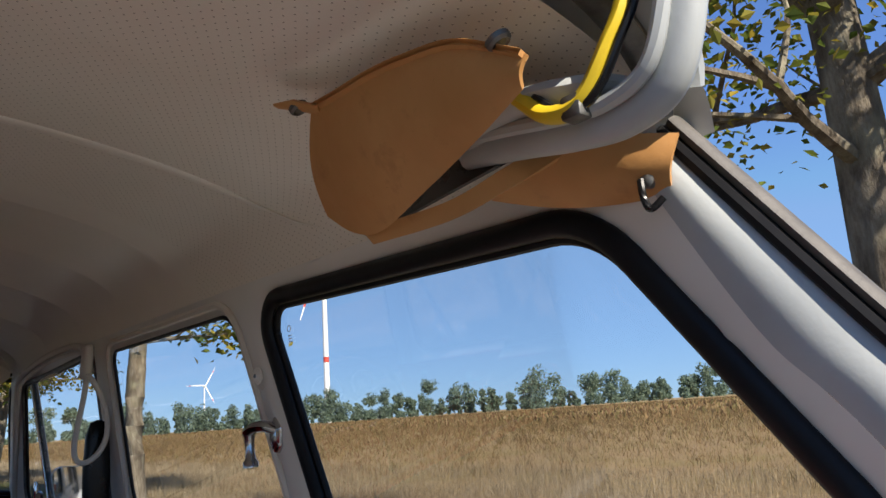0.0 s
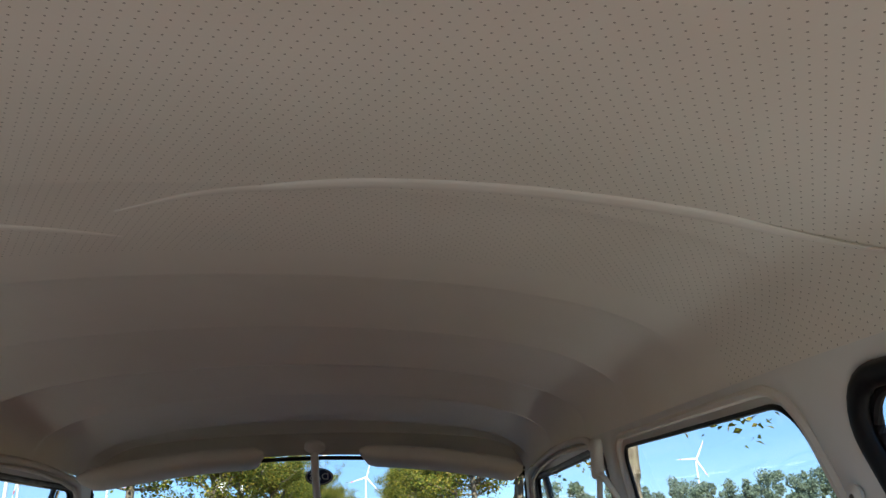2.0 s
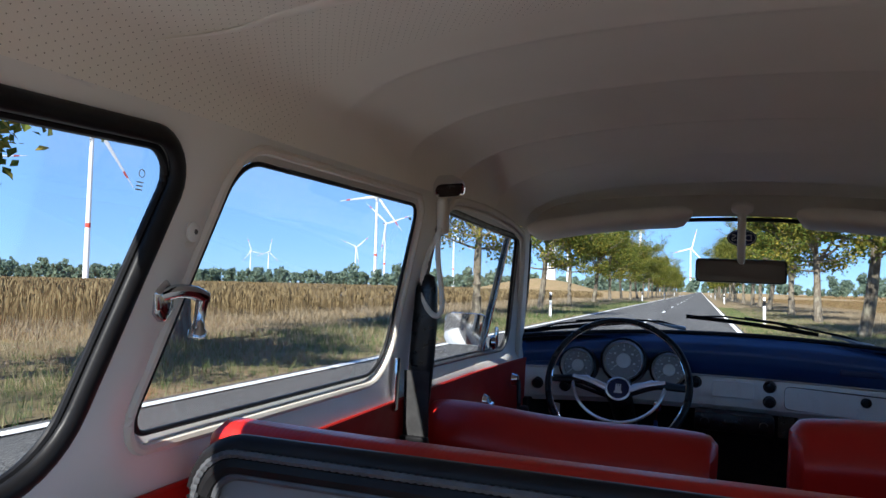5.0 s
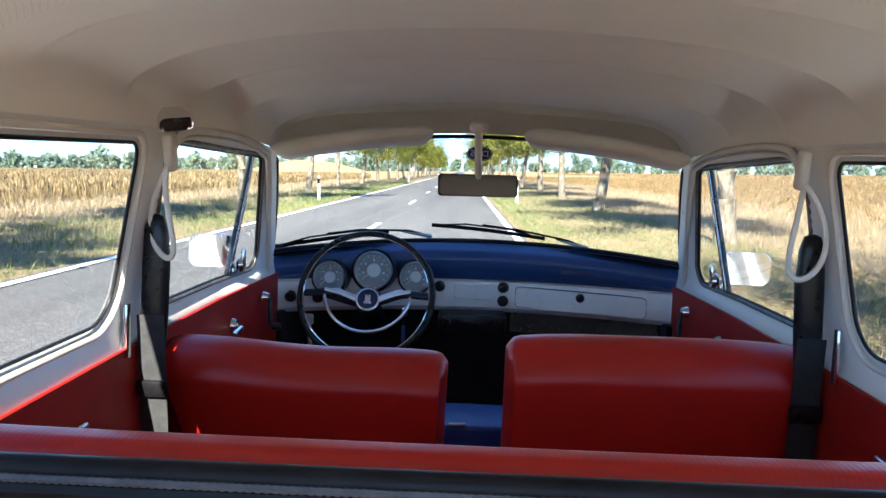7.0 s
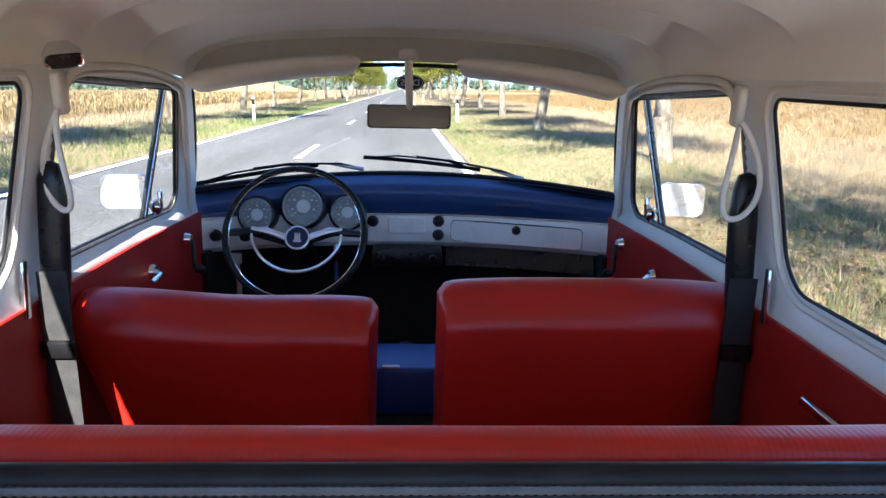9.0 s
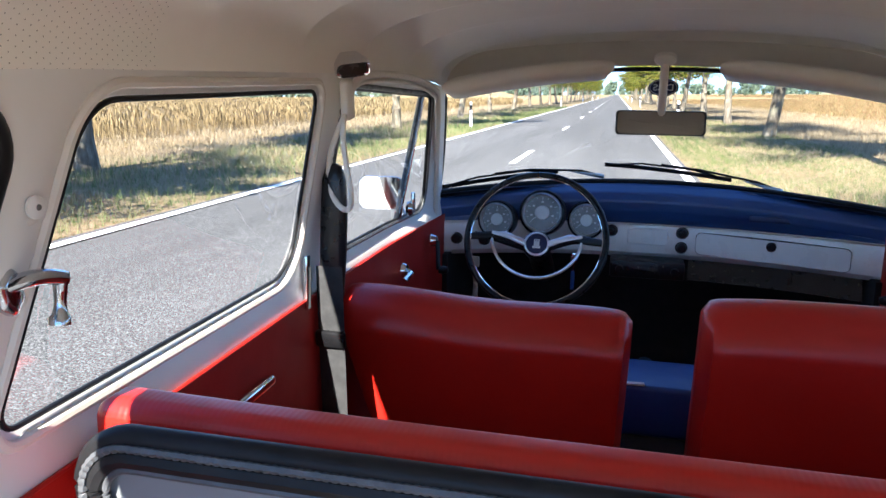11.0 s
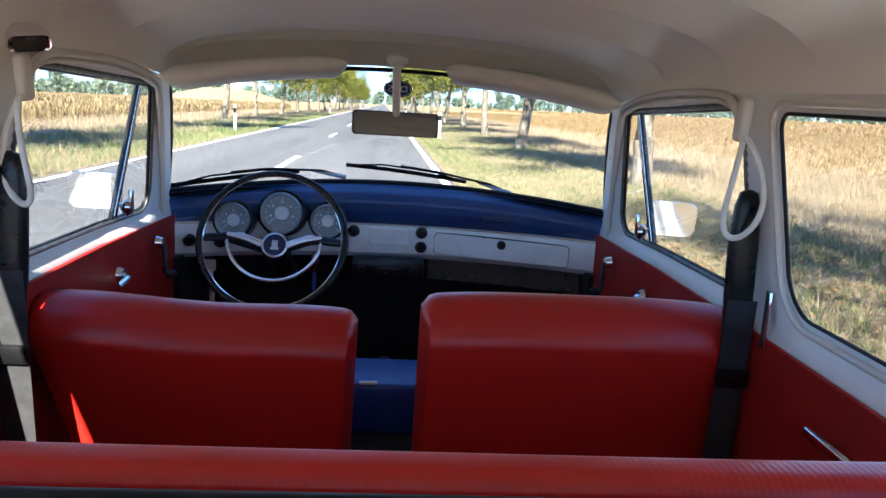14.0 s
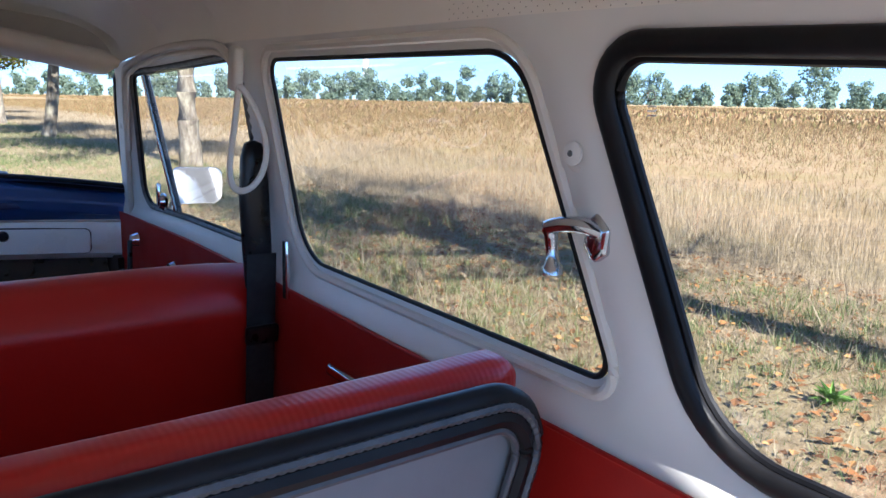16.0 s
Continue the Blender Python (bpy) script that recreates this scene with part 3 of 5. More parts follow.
def windscreen():
    def fn(u, v):
        x = -1 + 2 * u
        yb, zb = screen_base(0.545 * x)
        yt, zt = 1.925 - 0.075 * x * x, 1.347 - 0.052 * x * x
        k = 0.018 * math.sin(math.pi * v)
        return ((0.545 - 0.045 * v) * x, yb + (yt - yb) * v + k, zb + (zt - zb) * v)
    edge = [fn(u, 0) for u in np.linspace(0, 1, 24)] + [fn(1, v) for v in np.linspace(0.08, 0.92, 10)] + [fn(u, 1) for u in np.linspace(1, 0, 24)] + [fn(0, v) for v in np.linspace(0.92, 0.08, 10)]
    seal = part("windscreen", tube(edge, [0.010] * 24 + [0.009] * 10 + [0.005] * 24 + [0.009] * 10, True, 8), RUBBER, car_body, "curved windscreen in a black rubber seal")
    g = part("pane", grid(fn, 24, 12), GLASS, seal, "clear windscreen glass")
    g.visible_shadow = False
    # header behind the visors
    def head(u, v):
        x = -1 + 2 * u
        a = ceiling_point(x, 1.895)
        b = Vector(fn(u, 1))
        return Vector(a).lerp(b + Vector((0, 0.01, 0.008)), v)
    part("header", grid(head, 40, 4), CREAM, car_body, "cream covered windscreen header")
    # cowl and bonnet ahead of the screen
    def bonnet(u, v):
        x = (-1 + 2 * u) * (0.56 + 0.12 * v)
        yb, zb = screen_base(min(0.545, max(-0.545, x)))
        y = yb + 0.03 + v * (3.1 - yb)
        z = zb - 0.075 - 0.16 * v * v - 0.12 * (x / 0.7) ** 4
        return (x, y, z)
    part("bonnet", grid(bonnet, 20, 12), WHITE, car_body, "white lacquered bonnet")


def tub():
    bm = join(box(1.36, 2.75, 0.04, pose(0, 0.95, 0.30)), box(1.20, 0.03, 0.62, pose(0, 2.36, 0.62)), box(0.19, 0.50, 0.33, pose(0, 1.62, 0.468)))
    part("floor_pan", bm, CARPET, car_body, "black carpeted floor and bulkhead", smooth=False)
    for s in (1, -1):
        part("kick_panel", box(0.03, 0.36, 0.52, pose(s * 0.532, 2.165, 0.605)), CARPET, car_body, "black carpeted kick panel", smooth=False)
    # load floor behind the rear seat
    part("load_floor", box(1.02, 0.80, 0.02, pose(0, 0.12, 0.62), 0.004), LOADMAT, car_body, "grey load floor mat")
    # rear corner posts and the roof's rear rail
    for s in (1, -1):
        inner = smooth_curve([wall(s, 0.046, 1.284), wall(s, -0.008, 1.181), wall(s, -0.044, 1.137), wall(s, -0.12, 1.03), wall(s, -0.175, 0.955)], 6)
        line = smooth_curve([wall(s, 0.026, 1.290, 0.012), wall(s, -0.050, 1.186, 0.012), wall(s, -0.085, 1.140, 0.012), wall(s, -0.165, 1.032, 0.012), wall(s, -0.222, 0.955, 0.012)], 6)
        def flange(u, v):
            k = u * (len(line) - 1)
            i = min(int(k), len(line) - 2)
            p = inner[i].lerp(inner[i + 1], k - i).lerp(line[i].lerp(line[i + 1], k - i), v)
            return p + Vector((-s * 0.006 * math.sin(math.pi * v), 0, 0))
        part("corner_post", thicken(grid(flange, 24, 6), 0.004), GREYPAINT, car_body, "pale grey painted tailgate pillar flange")
        part("weatherstrip", tube([p + Vector((-s * 0.002, 0, 0)) for p in line], 0.0045, False, 8), RUBBER, car_body, "black rubber weatherstrip")
        part("post_rail", tube([p + Vector((s * 0.003, -0.006, 0.004)) for p in line], 0.0075, False, 8, 0.6), DULLTRIM, car_body, "dull weathered rail")
    arc = [(*ceiling_point(u, -0.02)[:1], 0.020 - 0.03 * (1 - u * u), ceiling_point(u, 0.01)[2] + 0.001) for u in np.linspace(-0.97, 0.97, 40)]
    part("rear_rail", tube(arc, 0.008, False, 8, 0.6), ALLOY, car_body, "dull metal rail along the roof's rear edge")
    part("rear_flange", tube([(x, y - 0.016, z + 0.010) for x, y, z in arc], 0.011, False, 8, 0.7), GREYPAINT, car_body, "pale grey painted roof flange")
    # wheels
    for x in (-0.62, 0.62):
        for y in (0.05, 2.45):
            m = pose(x, y, 0.315, 0, 90, 0)
            w = part("wheel", lathe([(0.19, -0.06), (0.29, -0.07), (0.315, -0.05), (0.315, 0.05), (0.29, 0.07), (0.19, 0.06), (0.19, -0.06)], m), RUBBER, car_body, "black tyre")
            part("rim", lathe([(0, -0.03), (0.10, -0.035), (0.19, -0.05), (0.19, 0.05), (0.10, 0.035), (0, 0.03)], m), GREYPAINT, w, "painted steel rim")


def dash_y(x):
    return 2.125 - 0.13 * (x / 0.545) ** 2


def dashboard():
    dash = thing("dashboard", (0, 2.1, 0.80), "pale grey dashboard with navy padded top and chrome strip", "dashboard")
    def pad(u, v):
        x = -0.545 + 1.09 * u
        yb, zb = screen_base(x)
        yf = dash_y(x)
        prof = [(yb + 0.005, zb + 0.004), (yb - 0.02, zb + 0.002), (yf + 0.035, zb - 0.004), (yf + 0.012, zb - 0.016), (yf, zb - 0.038), (yf + 0.004, zb - 0.065), (yf + 0.012, 0.962), (yf + 0.022, 0.950), (yf + 0.04, 0.948)]
        k = v * (len(prof) - 1)
        i = min(int(k), len(prof) - 2)
        a, b = Vector(prof[i]), Vector(prof[i + 1])
        p = a.lerp(b, k - i)
        return (x, p.x, p.y)
    pd = part("pad", grid(pad, 48, 32), PAD, dash, "navy blue padded top")
    # speaker slot pressed into the pad
    part("slot", box(0.14, 0.006, 0.016, pose(0.312, dash_y(0.312) + 0.001, 0.985, 0, 0, -4), 0.0029, 3), NAVY, pd, "dark slot in the padding")
    part("seal_strip", tube([(x, screen_base(x)[0] - 0.006, screen_base(x)[1] + 0.006) for x in np.linspace(-0.54, 0.54, 30)], 0.008, False, 8), RUBBER, dash, "black edge strip")
    def face(u, v):
        x = -0.54 + 1.08 * u
        z = 0.948 - 0.088 * v
        return (x, dash_y(x) + 0.014 + 0.006 * math.sin(math.pi * v) * -1 + 0.02 * max(0, v - 0.85) / 0.15, z)
    part("fascia", thicken(grid(face, 48, 12), 0.004), FASCIA, dash, "pale grey lacquered fascia")
    part("chrome_strip", tube([(x, dash_y(x) + 0.010, 0.949) for x in np.linspace(-0.535, 0.535, 40)], 0.0028, False, 6), SATIN, dash, "thin chrome strip")
    # glove box door
    a, b = 0.122, 0.470
    rp = round_poly([(a, 0.936), (b, 0.930), (b, 0.874), (a, 0.880)], [0.012] * 4, 6)
    bm = bmesh.new()
    bm.faces.new([bm.verts.new((p.x, dash_y(p.x) + 0.003, p.y)) for p in rp])
    gb = part("glove_box_door", thicken(bm, 0.003), FASCIA, dash, "pale grey glove box lid")
    part("lid_edge", tube([(p.x, dash_y(p.x) + 0.0035, p.y) for p in dense(rp, 0.02)], 0.0020, True, 6), BLACK, gb, "fine dark gap round the lid")
    kx = 0.298
    part("knob", lathe([(0, 0.022), (0.009, 0.021), (0.0125, 0.016), (0.0125, 0.004), (0.008, 0)], pose(kx, dash_y(kx) + 0.002, 0.918, 90, 0, 0)), BLACK, gb, "black round knob")
    # blanking plate with a scribble on it
    rp = round_poly([(-0.052, 0.938), (0.048, 0.938), (0.048, 0.897), (-0.052, 0.897)], [0.006] * 4, 4)
    bm = bmesh.new()
    bm.faces.new([bm.verts.new((p.x, dash_y(0) + 0.002, p.y)) for p in rp])
    bp = part("blanking_plate", thicken(bm, 0.004), FASCIA, dash, "pale grey radio blanking plate")
    part("plate_rim", tube([(p.x, dash_y(0) + 0.002, p.y) for p in dense(rp, 0.02)], 0.0018, True, 6), SATIN, bp, "bright rim")
    marks = [box(0.0016, 0.001, h, pose(x, dash_y(0) - 0.0005, 0.913 + dz, 0, r, 0)) for x, h, dz, r in ((-0.018, 0.012, 0, 30), (-0.010, 0.010, 0.002, -40), (-0.002, 0.014, 0, 60), (0.008, 0.012, -0.002, -20), (0.016, 0.016, -0.002, 25), (0.012, 0.009, 0.006, 70))]
    part("scribble", join(*marks), BLACK, bp, "thin dark scribbled marks", smooth=False)
    for x, z in ((-0.096, 0.930), (0.086, 0.932), (0.086, 0.893), (-0.50, 0.905), (-0.43, 0.90)):
        k = part("switch_knob", lathe([(0, 0.020), (0.010, 0.019), (0.0135, 0.014), (0.0135, 0.003), (0.016, 0.001), (0.016, 0)], pose(x, dash_y(x) + 0.004, z, 90, 0, 0)), BLACK, dash, "black round switch knob")
    # radio slung beneath
    rd = part("radio", box(0.19, 0.12, 0.045, pose(0.0, 2.13, 0.838), 0.004), BLACK, dash, "black radio below the fascia")
    part("display", box(0.055, 0.004, 0.012, pose(0.0, 2.069, 0.840), 0.001), LENS, rd, "dim display window")
    for x in (-0.07, 0.07):
        part("dial", lathe([(0, 0.014), (0.010, 0.013), (0.011, 0)], pose(x, 2.071, 0.838, 90, 0, 0), 16), BLACK, rd)
    # parcel tray on the passenger side
    def tray(u, v):
        x = 0.11 + 0.40 * u
        return (x, dash_y(x) + 0.05 - 0.02 * v, 0.856 - 0.055 * v)
    part("parcel_tray", thicken(grid(tray, 10, 3), 0.006), BLACK, dash, "glossy black parcel tray front")
    # dial pods
    for x, z, r in ((-0.279, 0.978, 0.050), (-0.395, 0.960, 0.041), (-0.163, 0.960, 0.041)):
        m = pose(x, dash_y(x) - 0.030, z, 82, 0, 0)
        pod = part("gauge", lathe([(r * 1.22, -0.10), (r * 1.24, -0.012), (r * 1.20, 0.004), (r * 1.10, 0.006), (r * 1.02, -0.004), (r * 1.0, -0.012)], m, 40), BLACK, dash, "black round instrument pod")
        part("bezel", lathe([(r * 1.05, -0.004), (r * 1.08, 0.006), (r * 1.03, 0.0105), (r * 0.97, 0.006), (r * 0.94, -0.008)], m, 40), SATIN, pod, "chrome bezel ring")
        part("dial_face", lathe([(0, -0.008), (r * 0.96, -0.008)], m, 40), DIAL, pod, "dark grey dial")
        part("dial_centre", lathe([(0, -0.004), (r * 0.36, -0.005), (r * 0.40, -0.008)], m, 32), DIALMID, pod, "silver dial centre")
        ticks = []
        for k in range(13):
            a = radians(-130 + 260 * k / 12)
            ln = 0.16 if k % 3 == 0 else 0.09
            ticks.append(box(r * 0.035, r * ln, 0.0006, m @ pose(0, 0, -0.0070, 0, 0, -math.degrees(a)) @ pose(0, r * (0.86 - ln / 2), 0)))
        for k in range(5):
            a = radians(-104 + 52 * k)
            ticks.append(box(r * 0.12, r * 0.10, 0.0006, m @ pose(r * 0.58 * math.sin(a), r * 0.58 * math.cos(a), -0.0070)))
        part("scale", join(*ticks), PRINT, pod, "pale scale marks", smooth=False)
        part("needle", box(r * 0.04, r * 0.62, 0.0012, m @ pose(0, 0, -0.003, 0, 0, 128) @ pose(0, r * 0.34, 0)), PRINT, pod, "white needle", smooth=False)


def steering_wheel():
    c = Vector((-0.276, 1.905, 0.935))
    m = Matrix.Translation(c) @ pose(0, 0, 0, 62, 0, 0)
    sw = thing("steering_wheel", tuple(c - Vector((0, -0.06, 0.06))), "thin black two-spoke steering wheel with chrome horn ring", "steering wheel")
    R = 0.171
    ring = [m @ Vector((R * math.cos(a), R * math.sin(a), 0)) for a in np.linspace(0, 2 * math.pi, 72, endpoint=False)]
    part("rim", tube(ring, 0.0082, True, 12), BLACK, sw)
    hub = pose(0, 0, -0.048)
    part("rim_inlay", tube([m @ Vector(((R - 0.0085) * math.cos(a), (R - 0.0085) * math.sin(a), 0.003)) for a in np.linspace(0, 2 * math.pi, 72, endpoint=False)], 0.0016, True, 6), CHROME, sw, "thin bright inlay")
    part("hub", lathe([(0.028, -0.05), (0.036, -0.012), (0.036, 0.006), (0.030, 0.012)], m @ hub, 36), BLACK, sw)
    em = part("horn_button", lathe([(0.031, 0.008), (0.0315, 0.0145), (0.027, 0.0165), (0.027, 0.013)], m @ hub, 36), SATIN, sw, "chrome horn button ring")
    part("button_face", lathe([(0, 0.0135), (0.027, 0.013)], m @ hub, 36), NAVY, em, "dark blue button face")
    blk = [box(0.020, 0.006, 0.001, m @ hub @ pose(0, -0.009, 0.0145)), box(0.014, 0.014, 0.001, m @ hub @ pose(0, -0.001, 0.0145))]
    blk += [box(0.0035, 0.006, 0.001, m @ hub @ pose(x, 0.009, 0.0145)) for x in (-0.0052, 0, 0.0052)]
    part("button_mark", join(*blk), PRINT, em, "plain white blocky mark", smooth=False)
    for sg in (1, -1):
        pts = [m @ Vector((sg * 0.030, -0.002, -0.042)), m @ Vector((sg * 0.09, 0.014, -0.030)), m @ Vector((sg * 0.14, 0.006, -0.012)), m @ Vector((sg * 0.170, 0.0, 0))]
        part("spoke", tube(smooth_curve(pts, 6), [0.013 - 0.004 * k / 18 for k in range(19)], False, 8, 0.5, up=m.to_3x3() @ Vector((0, 0, 1))), BLACK, sw, "black spoke")
    # chrome horn half ring with its two arms
    half = [m @ Vector((0.113 * math.cos(a), -0.108 * math.sin(a) + 0.016, -0.022)) for a in np.linspace(0, math.pi, 32)]
    pts = [m @ Vector((0.034, 0.004, -0.036)), m @ Vector((0.08, 0.022, -0.026))] + half + [m @ Vector((-0.08, 0.022, -0.026)), m @ Vector((-0.034, 0.004, -0.036))]
    part("horn_ring", tube(pts, 0.0042, False, 8), SATIN, sw, "chrome horn half ring")
    for sg in (1, -1):
        arm = [m @ Vector((sg * 0.030, 0.000, -0.030)), m @ Vector((sg * 0.070, 0.012, -0.022)), m @ Vector((sg * 0.113, 0.019, -0.018))]
        part("horn_arm", tube(smooth_curve(arm, 5), [0.0085 - 0.0004 * k for k in range(11)], False, 8, 0.35, up=m.to_3x3() @ Vector((0, 0, 1))), SATIN, sw, "flat chrome arm of the horn ring")
    col = [m @ Vector((0, 0, -0.06)), m @ Vector((0, 0, -0.30))]
    part("column", tube(col, 0.030, False, 16), BLACK, sw, "black steering column")
    st = [m @ Vector((-0.03, 0.0, -0.10)), m @ Vector((-0.17, 0.035, -0.085))]
    part("indicator_stalk", tube(st, 0.005, False, 8), BLACK, sw)
    k = solo("ignition_key", join(box(0.020, 0.004, 0.026, pose(-0.185, 2.02, 0.872), 0.003), tube([(-0.185, 2.02, 0.86), (-0.188, 2.02, 0.835)], 0.0012, False, 6)), CHROME, "steel ignition key in the steering lock", "key", (-0.185, 2.0, 0.83))
    part("fob", box(0.010, 0.004, 0.05, pose(-0.188, 2.02, 0.81), 0.0019), BLUE, k, "blue strap fob")


def backrest_loops(w, h, t, n=26, top_r=0.05, roll=0.0, crown=0.010, end=0.012):
    """Closed cross loops along x for an upholstered back, lying in y (thickness) and z (height)."""
    loops = []
    for i in range(n + 1):
        x = -w / 2 + w * i / n
        e = min(1.0, (w / 2 - abs(x)) / 0.022)
        e = math.sqrt(max(0.0, 1 - (1 - e) ** 2))
        tt, hh = t * (0.45 + 0.55 * e), h - end * (1 - e)
        hh += -crown * (2 * x / w) ** 4
        rp = round_poly([(-tt / 2, 0), (tt / 2, 0), (tt / 2, hh), (-tt / 2, hh)], [0.01, 0.01, min(top_r, tt * 0.49), min(top_r, tt * 0.49)], 8)
        bulge = lambda z: 0.012 * math.sin(math.pi * min(1, z / hh)) * e
        loops.append([(x, p.x * (1 + 0.10 * math.exp(-((p.y - hh + 0.05) / 0.04) ** 2)) + (bulge(p.y) if p.x > 0 else -roll * e * math.exp(-((p.y - hh + 0.055) / 0.05) ** 2)), p.y) for p in rp])
    return loops


def front_seat(x, y, ztop, lean, label, tilt=0.0, outer=1, flare=(0.92, 0.12), dip=0.0):
    m = pose(x, y, 0.50, lean, tilt, 0)
    h = ztop - 0.50
    st = thing("front_seat", (x, y, 0.32), label, "car seat", "front seats")
    def shape(p):
        k = max(0.0, min(1.15, p.z / h))
        q = Vector(p)
        if q.x * outer > 0:
            q.x *= flare[0] + flare[1] * k
        q.z -= dip * k * max(0.0, math.cos(math.pi * q.x / 0.55)) ** 2
        q.y += 0.016 * math.exp(-((p.z - h + 0.20) / 0.075) ** 2) * (1 if q.y < 0 else 0)
        return q
    bm = loft(backrest_loops(0.485, h / math.cos(radians(lean)), 0.105, 40, top_r=0.050, roll=0.020))
    for v in bm.verts:
        v.co = shape(v.co)
    bm.transform(m)
    part("backrest", bm, RED, st, "red vinyl backrest")
    for sg in (1, -1):
        pts = [m @ shape(Vector((sg * 0.232, -0.044, hh))) for hh in np.linspace(0.06, h - 0.06, 14)]
        pts += [m @ shape(Vector((sg * 0.232, -0.036, h - 0.030))), m @ shape(Vector((sg * 0.231, -0.010, h - 0.010))), m @ shape(Vector((sg * 0.232, 0.025, h - 0.022)))]
        part("piping", tube(smooth_curve(pts, 3), 0.0030, False, 6), RED, st, "bright red piping")
    seam = [m @ (shape(Vector((q, -0.054, h - 0.125)))) for q in np.linspace(-0.215, 0.215, 24)]
    part("seam", tube(seam, 0.0013, False, 6), RED, st, "stitched cross seam")
    bm = loft(backrest_loops(0.48, 0.50, 0.15, top_r=0.06))
    bm.transform(pose(x, y + 0.02, 0.46, -92, 0, 0) @ pose(0, 0, 0))
    part("seat", bm, RED_RIB, st, "red vinyl seat cushion")
    for sg in (1, -1):
        part("rail", box(0.03, 0.46, 0.06, pose(x + sg * 0.18, y + 0.26, 0.35), 0.004), BLACK, st, "black seat rail")
    return st


def rear_seat():
    st = thing("rear_bench", (0, 0.66, 0.32), "red grained vinyl rear bench back with grey rear panel", "car seat")
    loops = backrest_loops(1.028, 0.641, 0.050, 60, 0.018, crown=-0.004, end=0.012)
    bm = loft([[(x, y, z) for x, y, z in lp] for lp in loops])
    bm.transform(pose(0, 0.622, 0.383, -1, 0, 0))
    part("backrest", bm, RED_RIB, st, "red grained vinyl backrest")
    # rear board with its black rubber edge
    rp = round_poly([(-0.40, 0.70), (0.40, 0.70), (0.472, 0.915), (0.506, 1.018), (-0.506, 1.018), (-0.472, 0.915)], [0.02, 0.02, 0.2, 0.048, 0.048, 0.2], 12)
    bm = bmesh.new()
    bm.faces.new([bm.verts.new((p.x, 0.570 + 0.03 * (1.02 - p.y), p.y)) for p in rp])
    bd = part("rear_board", thicken(bm, -0.012), GREYPANEL, st, "grey rear board of the folding backrest", smooth=False)
    edge = [Vector((p.x, 0.572 + 0.03 * (1.02 - p.y), p.y)) for p in dense(rp, 0.02)]
    def along(d, y):
        return [Vector((p.x, y + 0.03 * (1.02 - p.y), p.y)) for p in dense(offset(dense(rp, 0.02), -d), 0.02)]
    part("edge_moulding", tube(edge, 0.0110, True, 10), RUBBER, bd, "black rubber edge moulding")
    fine = [Vector((p.x, 0.5605 + 0.03 * (1.02 - p.y), p.y)) for p in dense(offset(dense(rp, 0.02), -0.0035), 0.0022)]
    part("moulding_bead", tube(fine, [0.0040 if k % 3 else 0.0031 for k in range(len(fine))], True, 6), DULLRUBBER, bd, "ribbed grey-black bead")
    part("groove_strip", tube(along(0.014, 0.565), 0.0085, True, 8), RUBBER, bd, "black groove of the moulding")
    part("inner_lip", tube(along(0.0235, 0.563), 0.0034, True, 8), DULLRUBBER, bd, "thin inner lip of the moulding")
    part("crest_welt", tube([(x, 0.640, 1.0215) for x in np.linspace(-0.500, 0.500, 40)], 0.0022, False, 6), RED_RIB, st, "stitched welt along the crest")
    part("cover", join(box(1.00, 0.05, 0.05, pose(0, 0.602, 0.975), 0.01)), RED, st, "red vinyl cover behind the backrest")
    bm = loft(backrest_loops(1.04, 0.46, 0.14, 30, 0.05))
    bm.transform(pose(0, 0.70, 0.46, -94, 0, 0))
    part("seat", bm, RED_RIB, st, "red vinyl bench cushion")
    part("base", box(1.0, 0.40, 0.12, pose(0, 0.92, 0.345), 0.01), BLACK, st, "dark seat base")


def visor(s):
    v = thing("sun_visor", (s * 0.28, 1.76, 1.34), "cream padded sun visor folded up", "sun visor", "sun visors")
    loops = []
    a, b = Vector((0.108, 1.785, 1.352)), Vector((0.460, 1.665, 1.298))
    ax = (b - a).normalized()
    fwd = Vector((0.10, 0.98, -0.16)).normalized()
    nor = ax.cross(fwd).normalized()
    n = 22
    for i in range(n + 1):
        k = i / n
        e = math.sqrt(max(0.0, 1 - (1 - min(1, min(k, 1 - k) / 0.10)) ** 2))
        w, t = 0.105 * (0.35 + 0.65 * e) * (1 - 0.12 * k), 0.0205 * (0.3 + 0.7 * e)
        c = a.lerp(b, k) + Vector((0, 0, 0.008 * math.sin(math.pi * k)))
        lp = []
        for q in range(20):
            th = 2 * math.pi * q / 20
            cx, cy = math.copysign(abs(math.cos(th)) ** 0.6, math.cos(th)), math.copysign(abs(math.sin(th)) ** 0.8, math.sin(th))
            p = c + fwd * (w / 2 + w / 2 * cx) + nor * (t * cy)
            lp.append((s * p.x, p.y, p.z))
        loops.append(lp)
    part("pad", loft(loops), CREAM, v)
    e = b + fwd * 0.1
    part("pivot", tube([(s * (b.x - 0.02), b.y + 0.09, b.z - 0.004), (s * (b.x + 0.02), b.y + 0.10, b.z + 0.006)], 0.004, False, 8), BLACK, v, "dark pivot rod")


